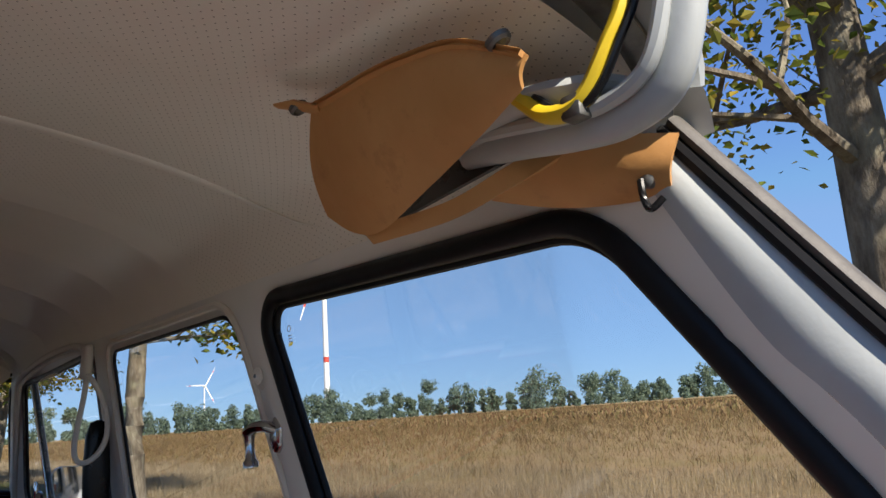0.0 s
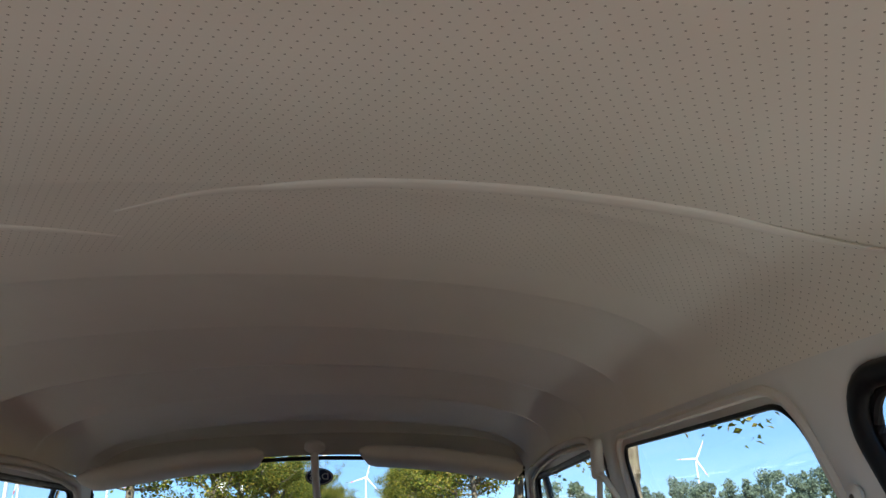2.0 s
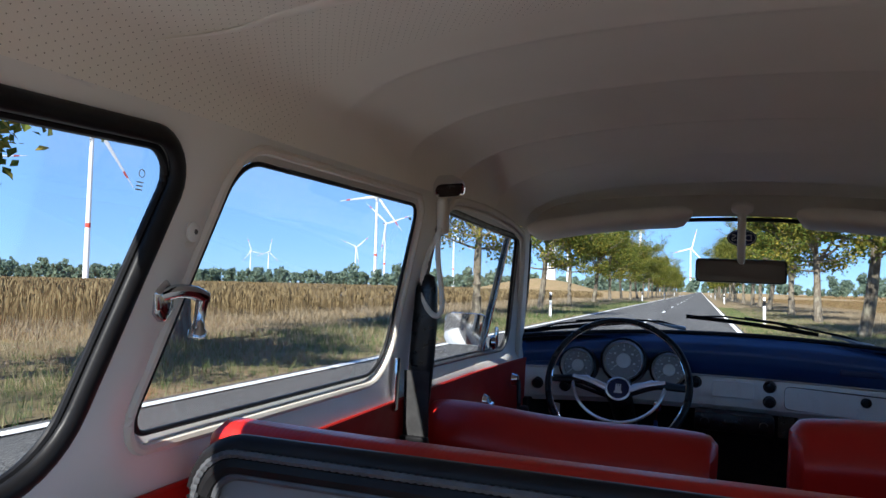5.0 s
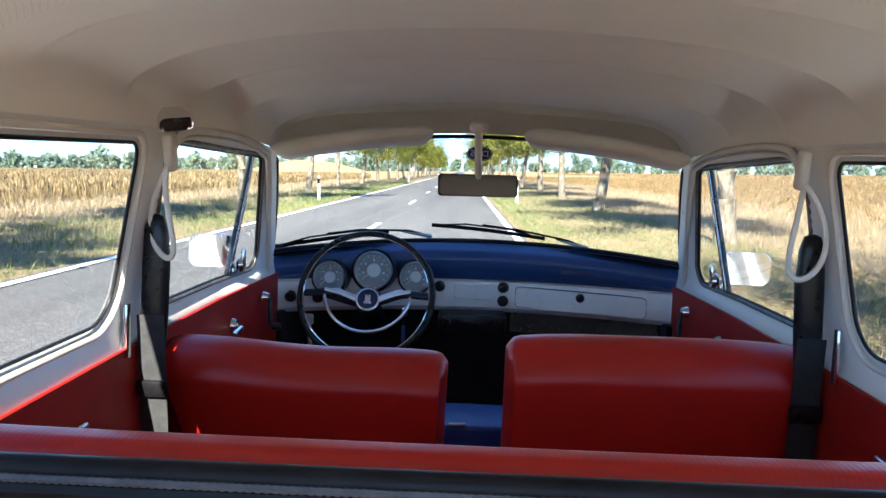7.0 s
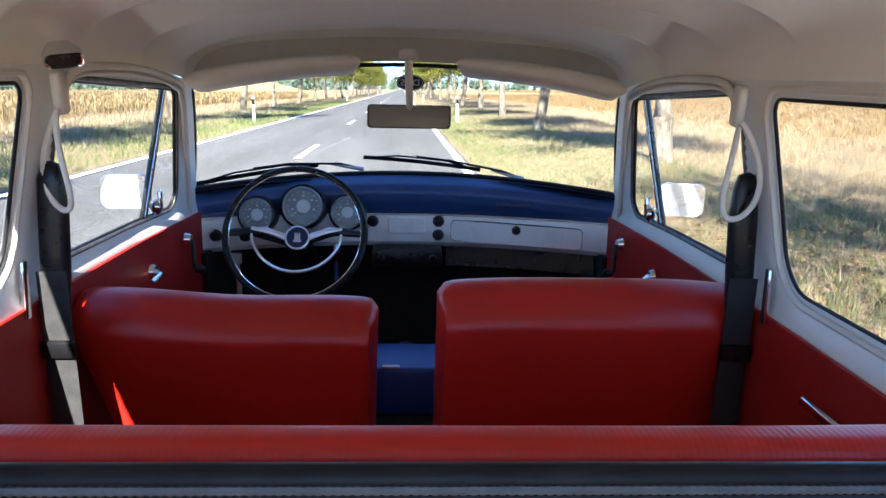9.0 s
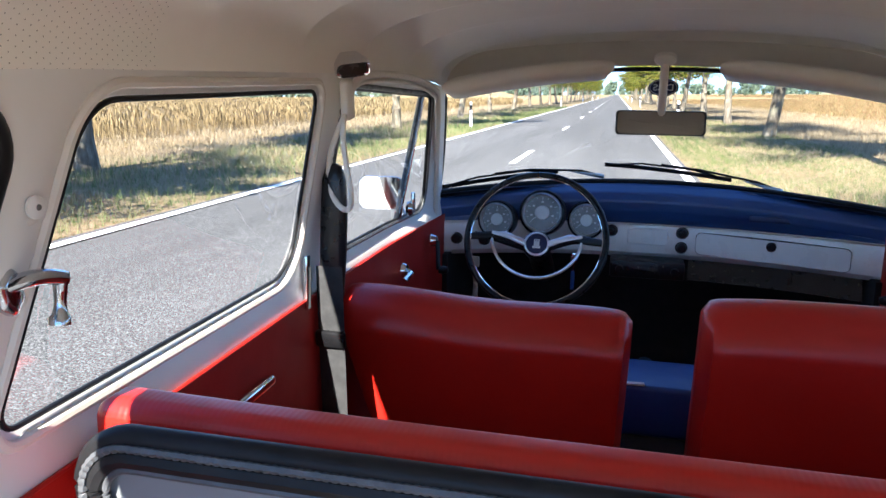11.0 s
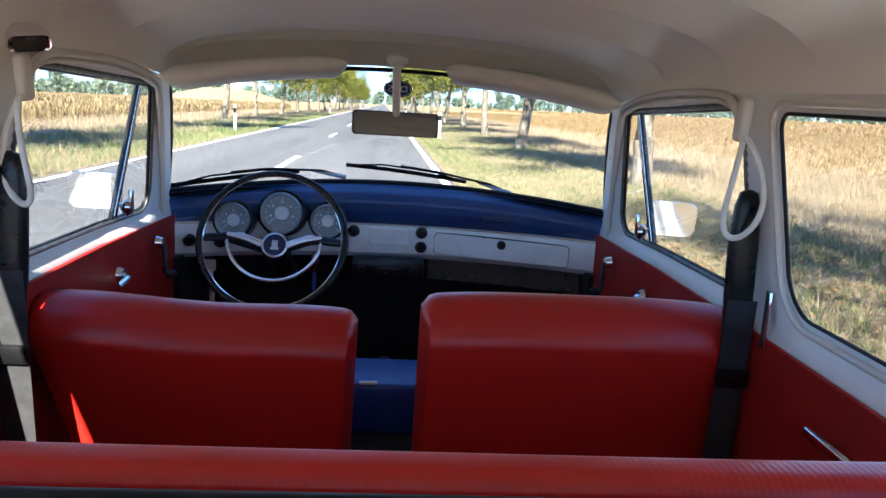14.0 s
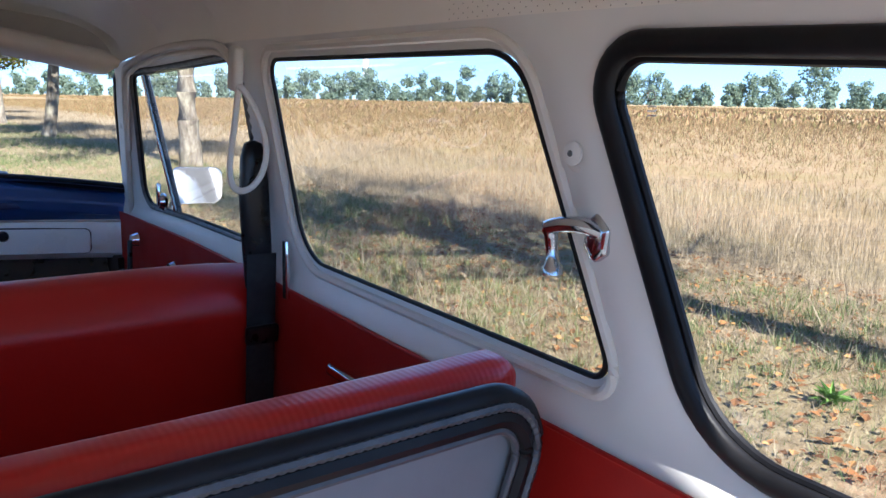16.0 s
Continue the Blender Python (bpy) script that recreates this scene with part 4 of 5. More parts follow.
def mirror_inside():
    m = pose(0.002, 1.945, 1.224, 90, 0, 0) @ pose(0, 0, 0, -5, 2, 0)
    t = thing("rear_view_mirror", (0, 1.87, 1.362), "black framed rear-view mirror on a cream stem", "mirror")
    rp = round_poly([(-0.103, -0.029), (0.103, -0.029), (0.103, 0.029), (-0.103, 0.029)], [0.010] * 4, 6)
    part("housing", loft([[m @ Vector((p.x * k, p.y * k, z)) for p in rp] for k, z in ((0.90, -0.016), (0.98, -0.010), (1.0, 0.0), (0.975, 0.002))]), BLACK, t)
    bm = bmesh.new()
    bm.faces.new([bm.verts.new(m @ Vector((p.x * 0.955, p.y * 0.90, 0.0035))) for p in rp])
    part("mirror_glass", bm, TINTED, t, "dark tilted mirror glass", smooth=False)
    pts = [(0, 1.868, 1.366), (0, 1.872, 1.345), (0.001, 1.90, 1.30), (0.003, 1.955, 1.24)]
    part("stem", tube(smooth_curve(pts, 6), [0.012] + [0.0092] * 18, False, 10), CREAM, t, "cream plastic stem")
    part("base", lathe([(0, 0.012), (0.014, 0.010), (0.024, 0.002), (0.024, -0.006)], pose(0, 1.866, 1.366, 155, 0, 0)), CREAM, t, "round cream base")


def sticker():
    c = Vector((0.004, 1.968, 1.306))
    m = Matrix.Translation(c) @ pose(0, 0, 0, 55, 0, 180)
    bm = bmesh.new()
    bm.faces.new([bm.verts.new(m @ Vector((0.034 * math.cos(a), 0.024 * math.sin(a), 0))) for a in np.linspace(0, 2 * math.pi, 40, endpoint=False)])
    st = solo("window_sticker", thicken(bm, 0.0008), NAVY, "dark blue oval sticker on the windscreen", "sticker", tuple(c), smooth=False)
    part("border", tube([m @ Vector((0.031 * math.cos(a), 0.021 * math.sin(a), 0.0)) for a in np.linspace(0, 2 * math.pi, 40, endpoint=False)], 0.0012, True, 6), PRINT, st, "pale border line")
    cu = bpy.data.curves.new("letters", "FONT")
    cu.body, cu.size, cu.extrude, cu.align_x, cu.align_y = "DAS", 0.026, 0.0012, "CENTER", "CENTER"
    tmp = bpy.data.objects.new("letters", cu)
    scene.collection.objects.link(tmp)
    me = bpy.data.meshes.new_from_object(tmp.evaluated_get(bpy.context.evaluated_depsgraph_get()))
    bpy.data.objects.remove(tmp)
    bm = bmesh.new()
    bm.from_mesh(me)
    bm.transform(m)
    part("letters", bm, PRINT, st, "pale letters facing outwards", smooth=False)


def pillar_things(s):
    # hanging grab strap on the door pillar
    gs = thing("grab_strap", (s * 0.487, 1.165, 1.285), "cream plastic grab strap hanging in a loop", "grab strap", "grab straps")
    part("anchor", box(0.016, 0.026, 0.06, Matrix.Translation((s * 0.484, 1.168, 1.276)) @ pose(0, 0, 0, 8, 0, 0), 0.006, 3), CREAM, gs, "cream strap anchor")
    pts = []
    for a in np.linspace(0, 1, 36):
        th = 2 * math.pi * a
        w = 0.029 * math.sin(th) * (0.15 + 0.85 * math.sin(math.pi * a) ** 1.6)
        pts.append((s * (0.500 - 0.012 * math.cos(th) ** 2 - 0.006) + w, 1.150 - 0.012 * math.sin(th), 1.252 - 0.140 * (1 - math.cos(th)) / 2))
    part("loop", tube(pts, 0.0046, False, 8, 0.8, up=(0, 1, 0)), CREAM, gs, "cream loop")
    # seat belt with its guide cover, webbing and tongue
    sb = thing("seat_belt", (s * 0.53, 1.15, 0.40), "black three-point seat belt hanging on the door pillar", "seat belt", "seat belts")
    loops = []
    for z, w, t, cx in ((1.180, 0.004, 0.004, 0.507), (1.176, 0.012, 0.008, 0.507), (1.155, 0.018, 0.011, 0.507), (1.10, 0.021, 0.012, 0.508), (1.03, 0.021, 0.011, 0.511), (0.97, 0.020, 0.008, 0.514)):
        rp = round_poly([(-w, -t), (w, -t), (w, t), (-w, t)], [min(t, w) * 0.8] * 4, 4)
        loops.append([(s * cx + p.x, 1.168 + p.y, z) for p in rp])
    part("guide_cover", loft(loops), BLACK, sb, "black guide cover")
    for x0, x1, y0, z0, z1, tw in ((0.514, 0.512, 1.158, 1.02, 0.45, 0.0), (0.522, 0.530, 1.180, 0.98, 0.45, 0.25)):
        strip = lambda u, v: (s * (x0 + (x1 - x0) * v + 0.044 * (u - 0.5)), y0 + 0.03 * v + tw * 0.1 * (u - 0.5) * v, z0 + (z1 - z0) * v)
        part("webbing", thicken(grid(strip, 4, 12), 0.0014), WEBBING, sb, "black woven webbing")
    part("buckle_plate", box(0.007, 0.014, 0.085, Matrix.Translation(wall(s, 1.128, 1.0, -0.012)), 0.002), CHROME, sb, "chrome slide plate")
    part("tongue", box(0.050, 0.012, 0.028, pose(s * 0.514, 1.160, 0.90, 8, 0, 0), 0.004), BLACK, sb, "black belt tongue")
    # coat button and pop-out window catch on the pillar behind the middle window
    p = wall(s, 0.552, 1.203, 0.004)
    cb = thing("coat_hook", tuple(p), "round cream coat button on the pillar", "coat hook", "coat hooks")
    side = Matrix.Translation(p) @ pose(0, 0, 0, 0, -90 * s, 0) @ Matrix.Diagonal((0.85, 0.85, 0.55, 1))
    part("washer", lathe([(0.017, 0), (0.017, 0.002), (0.013, 0.0045), (0.010, 0.004)], side), CREAM, cb)
    part("button", lathe([(0.006, 0.002), (0.006, 0.010), (0.0105, 0.012), (0.0105, 0.016), (0.006, 0.019), (0, 0.0195)], side), WHITE, cb, "white button")
    part("screw", lathe([(0.003, 0.019), (0.0025, 0.0205), (0, 0.0208)], side, 12), ALLOY, cb, "small screw")
    p = wall(s, 0.533, 1.143, 0.006)
    wc = thing("window_catch", tuple(p), "chrome pop-out window catch on the pillar", "window catch", "window catches")
    m = Matrix.Translation(p)
    rim = round_poly([(0.0, 0.021), (0.012, 0.010), (0.013, -0.009), (0.003, -0.021), (-0.010, -0.012), (-0.012, 0.007)], [0.0045] * 6, 3)
    part("plate", loft([[m @ Vector((-s * d, q.x * k, q.y * k)) for q in rim] for d, k in ((0, 1), (0.006, 1), (0.009, 0.9), (0.011, 0.6))]), DIMCHROME, wc, "chrome catch plate")
    arm = smooth_curve([m @ Vector((-s * 0.006, 0.0, 0.004)), m @ Vector((-s * 0.016, 0.008, 0.008)), m @ Vector((-s * 0.020, 0.022, 0.007)), m @ Vector((-s * 0.020, 0.036, 0.003))], 5)
    part("arm", tube(arm, 0.0078, False, 10, 0.8), DIMCHROME, wc, "chrome arm")
    h = Matrix.Translation(m @ Vector((-s * 0.020, 0.036, 0.004))) @ pose(0, 0, 0, 180 - 8, 0, 0) @ Matrix.Scale(0.85, 4)
    part("lever", lathe([(0.0, -0.006), (0.0075, -0.004), (0.0085, 0.004), (0.0065, 0.008), (0.0055, 0.026), (0.0068, 0.034), (0.0095, 0.037), (0.0095, 0.044), (0.0, 0.046)], h, 16), DIMCHROME, wc, "chrome lever grip")
    # chrome pull on the rear trim
    p = wall(s, 0.93, 0.902, -0.026)
    ap = solo("ashtray", box(0.012, 0.095, 0.016, Matrix.Translation(p) @ pose(0, 0, 0, 0, 0, 0), 0.006, 3), CHROME, "chrome ashtray lid in the rear side trim", "ashtray", tuple(p), "ashtrays")


def door_things(s):
    # inner door handle and window winder
    p = wall(s, 1.62, 0.905, -0.03)
    dh = thing("pull_lever", tuple(p), "chrome inner release lever on red trim", "lever", "release levers")
    part("escutcheon", lathe([(0.0, 0.012), (0.014, 0.010), (0.018, 0)], Matrix.Translation(p) @ pose(0, 0, 0, 0, -90 * s, 0), 20), CHROME, dh)
    part("lever", tube(smooth_curve([p + Vector((-s * 0.012, 0, 0)), p + Vector((-s * 0.024, -0.02, 0.0)), p + Vector((-s * 0.026, -0.075, -0.004))], 5), 0.006, False, 8), CHROME, dh, "chrome lever")
    p = wall(s, 1.84, 0.931, -0.028)
    ww = thing("window_winder", tuple(p), "black and chrome window winder", "window winder", "window winders")
    part("boss", lathe([(0, 0.016), (0.012, 0.014), (0.016, 0)], Matrix.Translation(p) @ pose(0, 0, 0, 0, -90 * s, 0), 20), CHROME, ww)
    part("crank", tube([p + Vector((-s * 0.016, 0, 0)), p + Vector((-s * 0.022, -0.012, -0.07))], 0.0055, False, 8), BLACK, ww)
    part("knob", lathe([(0, 0), (0.009, 0.002), (0.011, 0.014), (0.007, 0.024), (0, 0.026)], Matrix.Translation(p + Vector((-s * 0.022, -0.012, -0.07))) @ pose(0, 0, 0, 0, -90 * s, 0), 16), BLACK, ww)
    # outside mirror
    om = thing("door_mirror", (s * 0.60, 1.80, 0.985), "chrome rectangular door mirror", "mirror", "door mirrors")
    c = Vector((s * 0.630, 1.765, 1.054))
    m = Matrix.Translation(c) @ pose(0, 0, 0, 89.5, 0, -9 if s > 0 else 11)
    rp = round_poly([(-0.054, -0.040), (0.054, -0.040), (0.057, 0.038), (-0.052, 0.040)], [0.022] * 4, 8)
    part("shell", loft([[m @ Vector((p.x * k, p.y * k, z)) for p in rp] for k, z in ((0.30, -0.045), (0.72, -0.036), (0.95, -0.018), (1.0, 0.0), (0.97, 0.003))]), CHROME, om, "chrome shell")
    bm = bmesh.new()
    bm.faces.new([bm.verts.new(m @ Vector((p.x * 0.95, p.y * 0.94, 0.005))) for p in rp])
    part("mirror_glass", bm, MIRROR, om, "mirror glass", smooth=False)
    part("arm", tube(smooth_curve([(s * 0.575, 1.80, 0.985), (s * 0.585, 1.80, 1.00), (s * 0.60, 1.80, 1.03), (s * 0.620, 1.795, 1.05)], 5), 0.008, False, 10), CHROME, om, "chrome arm")


def wiper(x0, h0, x1, h1, xr, hr, label):
    """Blade from (x0, h0) to (x1, h1) above the screen's lower edge; arm root at (xr, hr)."""
    w = thing("windscreen_wiper", (xr, 2.23, 1.05), label, "wiper", "windscreen wipers")
    def on(x, h, out=0.0):
        yb, zb = screen_base(max(-0.545, min(0.545, x)))
        return Vector((x, yb + 0.030 - 0.72 * h + out, zb + 0.012 + h))
    at = lambda k, up=0.0: on(x0 + (x1 - x0) * k, h0 + (h1 - h0) * k + up)
    part("blade", tube([at(k) for k in np.linspace(0, 1, 14)], 0.0042, False, 6, 1.5), BLACK, w, "black wiper blade")
    part("bow", tube([at(0.12, 0.004), at(0.3, 0.012), at(0.7, 0.012), at(0.88, 0.004)], 0.0028, False, 6), BLACK, w, "black wiper bow")
    part("arm", tube([at(0.45, 0.015), at(0.75, 0.014), on((x1 + xr) / 2, (h1 + hr) / 2 + 0.010), on(xr, hr)], 0.0034, False, 6), BLACK, w, "black wiper arm")
    part("arm_root", tube([on(x1 + (xr - x1) * 0.25, h1 + (hr - h1) * 0.25 + 0.006), on(xr, hr)], [0.005, 0.011], False, 8, 0.6), GREYPAINT, w, "pale metal arm root")


def dome_lamp():
    c = Vector((-0.474, 1.165, 1.322))
    face, along = Vector((0.52, -0.62, -0.58)).normalized(), Vector((0.80, 0.55, 0.13))
    along = (along - face * along.dot(face)).normalized()
    across = along.cross(face)
    m = Matrix.Translation(c) @ Matrix((across, along, face)).transposed().to_4x4()
    dl = thing("dome_lamp", tuple(c), "chrome framed dome lamp above the door pillar", "lamp")
    rp = round_poly([(-0.012, -0.025), (0.012, -0.025), (0.012, 0.025), (-0.012, 0.025)], [0.009] * 4, 6)
    part("frame", loft([[m @ Vector((p.x * k, p.y * k, z)) for p in rp] for k, z in ((0.70, -0.030), (1.08, -0.006), (1.08, 0.003), (1.02, 0.006), (0.86, 0.003))]), CHROME, dl)
    part("lens", loft([[m @ Vector((p.x * k, p.y * k, z)) for p in rp] for k, z in ((0.86, 0.001), (0.80, 0.006), (0.5, 0.008))]), LENS, dl, "smoked plastic lens")


def hinge_corner(s):
    """Tailgate hinge in the rear roof corner: tan cover, grey arm, yellow cable sleeve."""
    X = lambda p: (s * p[0], p[1], p[2])
    hc = thing("hinge_cover", X((0.38, 0.12, 1.33)), "tan leatherette hinge cover screwed to the headliner, scuffed", "hinge cover", "hinge covers")
    # inner cheek: top edge along the roof, bottom rounded, slanted open mouth
    top = smooth_curve([(0.353, 0.190, 1.335), (0.351, 0.155, 1.331), (0.349, 0.120, 1.328), (0.349, 0.085, 1.323), (0.350, 0.050, 1.315), (0.357, 0.016, 1.297)], 6)
    bot = smooth_curve([(0.383, 0.222, 1.281), (0.388, 0.200, 1.266), (0.388, 0.170, 1.260), (0.378, 0.115, 1.268), (0.368, 0.060, 1.278), (0.361, 0.024, 1.287)], 6)
    def cheek(u, v):
        k = u * (len(top) - 1)
        i = min(int(k), len(top) - 2)
        a, b = top[i].lerp(top[i + 1], k - i), bot[i].lerp(bot[i + 1], k - i)
        p = a.lerp(b, v)
        bul = 0.006 * math.sin(math.pi * v) * (0.4 + 0.6 * math.sin(math.pi * u))
        return X((p.x - bul, p.y + 0.006 * math.sin(math.pi * v) * (1 - u), p.z - 0.3 * bul))
    part("cheek", thicken(grid(cheek, 24, 14), 0.0028), TAN, hc, "tan cheek with scuffed lower edge")
    def flange(u, v):
        k = u * (len(top) - 1)
        i = min(int(k), len(top) - 2)
        p = top[i].lerp(top[i + 1], k - i)
        return X(p + Vector((-0.006 * v, 0.0, 0.002 * v)) + Vector((-0.002, 0, 0.001)) * math.sin(math.pi * v))
    part("flange", thicken(grid(flange, 24, 4), 0.0028), TAN, hc, "tan fixing flange")
    part("front_tab", tube([X((0.356, 0.182, 1.332)), X((0.347, 0.198, 1.340)), X((0.341, 0.216, 1.345))], [0.010, 0.009, 0.004], False, 10, 0.3), TAN, hc, "tan fixing tab")
    rim_in = smooth_curve([(0.386, 0.192, 1.264), (0.398, 0.125, 1.266), (0.412, 0.095, 1.278), (0.428, 0.082, 1.290)], 6)
    rim_out = smooth_curve([(0.391, 0.186, 1.254), (0.402, 0.125, 1.256), (0.418, 0.090, 1.269), (0.436, 0.068, 1.284)], 6)
    def outer(u, v):
        k = u * (len(rim_in) - 1)
        i = min(int(k), len(rim_in) - 2)
        return X(rim_in[i].lerp(rim_in[i + 1], k - i).lerp(rim_out[i].lerp(rim_out[i + 1], k - i), v))
    part("outer_cheek", thicken(grid(outer, 18, 4), 0.003), TAN, hc, "tan outer rim of the opening")
    part("lining", thicken(grid(lambda u, v: X((0.412 + 0.016 * v, 0.200 - 0.11 * u, 1.272 + 0.05 * v + 0.010 * u)), 6, 4), 0.002), BLACK, hc, "dark inner lining")
    def flap(u, v):
        lo = Vector((0.452, 0.140, 1.282)).lerp(Vector((0.468, 0.022, 1.256)), u) + Vector((0, 0, -0.006 * math.sin(math.pi * u)))
        hi = Vector((0.430, 0.070, 1.296)).lerp(Vector((0.462, 0.012, 1.282)), u)
        p = lo.lerp(hi, v)
        return X((p.x - 0.006 * math.sin(math.pi * v), p.y, p.z - 0.004 * math.sin(math.pi * v)))
    part("flap", thicken(grid(flap, 14, 8), 0.003), TAN, hc, "tan flap along the pillar")
    for q in ((0.346, 0.199, 1.340), (0.350, 0.028, 1.309)):
        m = Matrix.Translation(X(q)) @ pose(0, 0, 0, 160, -20 * s, 0)
        part("screw", lathe([(0.0062, 0.0), (0.0062, 0.0025), (0.0048, 0.004), (0.0036, 0.003), (0, 0.0034)], m, 18), ALLOY, hc, "metal screw with cup washer")
    m = Vector(X((0.459, 0.030, 1.262)))
    part("hook_boss", lathe([(0.0045, 0), (0.0045, 0.004), (0.0025, 0.0055), (0, 0.0055)], Matrix.Translation(m) @ pose(0, 0, 0, 0, -90 * s, 0), 14), ALLOY, hc, "metal boss")
    part("hook", tube(smooth_curve([m + Vector((-s * 0.006, 0.002, 0)), m + Vector((-s * 0.008, 0.0, -0.011)), m + Vector((-s * 0.007, -0.003, -0.017)), m + Vector((-s * 0.004, -0.009, -0.012))], 5), 0.0020, False, 8), BLACK, hc, "dark wire hook")
    th = thing("tailgate_hinge", X((0.41, 0.05, 1.29)), "pale grey curved tailgate hinge arm with yellow cable", "hinge", "tailgate hinges")
    arm = smooth_curve([X(p) for p in ((0.415, 0.120, 1.298), (0.410, 0.070, 1.288), (0.406, 0.030, 1.279), (0.404, 0.002, 1.276), (0.402, -0.022, 1.284), (0.402, -0.034, 1.315), (0.404, -0.040, 1.360), (0.41, -0.045, 1.45), (0.42, -0.06, 1.60))], 8)
    part("arm", tube(arm, 0.0108, False, 12, 0.75, up=(1, 0, 0)), GREYPAINT, th, "pale grey painted arm")
    part("arm_rib", tube([p + Vector((-s * 0.011, 0.002, 0.004)) for p in arm], 0.004, False, 8), GREYPAINT, th, "pressed rib along the arm")
    part("spring_cup", tube(smooth_curve([X(p) for p in ((0.405, 0.110, 1.302), (0.398, 0.060, 1.300), (0.402, 0.022, 1.294), (0.412, 0.008, 1.290))], 6), 0.013, False, 12, 0.6), GREYPAINT, th, "grey bracket")
    part("bracket", tube(smooth_curve([X(p) for p in ((0.415, 0.090, 1.310), (0.418, 0.045, 1.308), (0.430, 0.015, 1.300))], 6), 0.011, False, 10, 0.5), GREYPAINT, th, "grey bracket strap")
    cab = smooth_curve([X(p) for p in ((0.400, 0.070, 1.306), (0.390, 0.053, 1.299), (0.388, 0.037, 1.285), (0.388, 0.021, 1.281), (0.389, 0.010, 1.287), (0.390, -0.001, 1.303), (0.394, -0.012, 1.330), (0.40, -0.02, 1.40))], 8)
    part("cable_sleeve", tube(cab, 0.0058, False, 10, 0.8), YELLOW, th, "yellow cable sleeve")
    part("cable_clip", box(0.010, 0.012, 0.012, Matrix.Translation(X((0.388, 0.018, 1.281))), 0.002), ALLOY, th, "grey cable clip")
    part("black_cable", tube([p + Vector((-s * 0.001, -0.007, 0.0)) for p in cab[10:]], 0.0022, False, 8), BLACK, th, "thin black cable")


headliner()
for s in (1, -1):
    side_details(s)
windscreen()
tub()
dashboard()
steering_wheel()
front_seat(-0.300, 1.402, 0.950, 12, "red vinyl driver's seat with bright piping", 1.6, -1, (0.66, 0.43), 0.012)
front_seat(0.295, 1.335, 0.994, 12, "red vinyl front passenger seat")
rear_seat()
for s in (1, -1):
    visor(s)
    pillar_things(s)
    door_things(s)
    hinge_corner(s)
mirror_inside()
sticker()
dome_lamp()
wiper(-0.545, 0.004, -0.25, 0.022, -0.13, 0.004, "black driver's side windscreen wiper")
wiper(-0.126, 0.040, 0.205, 0.012, 0.325, -0.004, "black passenger side windscreen wiper")
bx = solo("blue_box", box(0.20, 0.16, 0.105, pose(0.0, 1.585, 0.685), 0.010, 3), BLUE, "blue plastic box between the front seats", "box", (0, 1.585, 0.633))
part("paper_tag", box(0.035, 0.012, 0.004, pose(-0.028, 1.512, 0.739, 0, 0, 4), 0.001), PRINT, bx, "small white tag")
for x, nm in ((-0.42, "clutch_pedal"), (-0.33, "brake_pedal")):
    solo(nm, join(box(0.05, 0.012, 0.06, pose(x, 2.16, 0.50, 60, 0, 0), 0.004), tube([(x, 2.17, 0.49), (x, 2.25, 0.34)], 0.006, False, 8)), BLACK, "black pedal on the floor", "pedal", (x, 2.2, 0.33))
hb = solo("bonnet_release", join(tube(smooth_curve([(-0.455, 2.06, 0.70), (-0.452, 2.05, 0.78), (-0.462, 2.06, 0.845)], 5), [0.007] * 10 + [0.009], False, 10), box(0.030, 0.014, 0.030, pose(-0.458, 2.055, 0.835), 0.005)), CREAM, "cream lever below the dashboard's edge", "lever", (-0.455, 2.06, 0.70))
solo("gear_lever", join(tube(smooth_curve([(0, 1.86, 0.33), (0, 1.85, 0.50), (0, 1.80, 0.66)], 6), 0.006, False, 8), lathe([(0, 0.03), (0.014, 0.024), (0.018, 0.010), (0.010, -0.006), (0, -0.008)], pose(0, 1.80, 0.665), 18)), BLACK, "thin gear lever with a dark round knob", "gear lever", (0, 1.86, 0.32))
for ob in INCAR:
    ob.matrix_basis = CAR @ ob.matrix_basis

# ---- outside: road, verges, fields, trees, turbines ----
LEFT_LINE, MID_LINE, RIGHT_LINE = -4.85, -1.95, 1.05
rng = np.random.default_rng(7)


def strip(name, u0, u1, y0, y1, z, material, label, category, nu=6, ny=120, edge=0.0, crown=0.0):
    def fn(a, b):
        y = y0 + (y1 - y0) * b
        x = u0 + (u1 - u0) * a
        if edge and a in (0.0, 1.0):
            x += edge * noise.noise(Vector((y * 0.6, u0 + a, 0)))
        return (x, y, z + crown * math.sin(math.pi * a))
    ob = solo(name, grid(fn, nu, ny), material, label, category, kind="structure", car=False)
    ob.matrix_basis = ROAD
    return ob


def ground_sheet():
    xs = np.concatenate((-np.geomspace(4000, 30, 18), np.linspace(-25, 25, 40), np.geomspace(30, 4000, 18)))
    ys = np.concatenate((-np.geomspace(4000, 30, 18), np.linspace(-25, 120, 90), np.geomspace(130, 4000, 18)))
    bm = bmesh.new()
    vs = []
    for x in xs:
        row = []
        for y in ys:
            far = max(0.0, min(1.0, (abs(x + 2) - 7) / 10))
            z = -0.03 + 0.10 * far * noise.noise(Vector((x * 0.15, y * 0.15, 3))) - 0.05 * far
            row.append(bm.verts.new((x, y, z)))
        vs.append(row)
    for i in range(len(xs) - 1):
        for j in range(len(ys) - 1):
            bm.faces.new((vs[i][j], vs[i + 1][j], vs[i + 1][j + 1], vs[i][j + 1]))
    solo("ground", bm, SOIL, "dry straw-coloured field ground reaching the horizon", "ground", kind="structure", car=False)


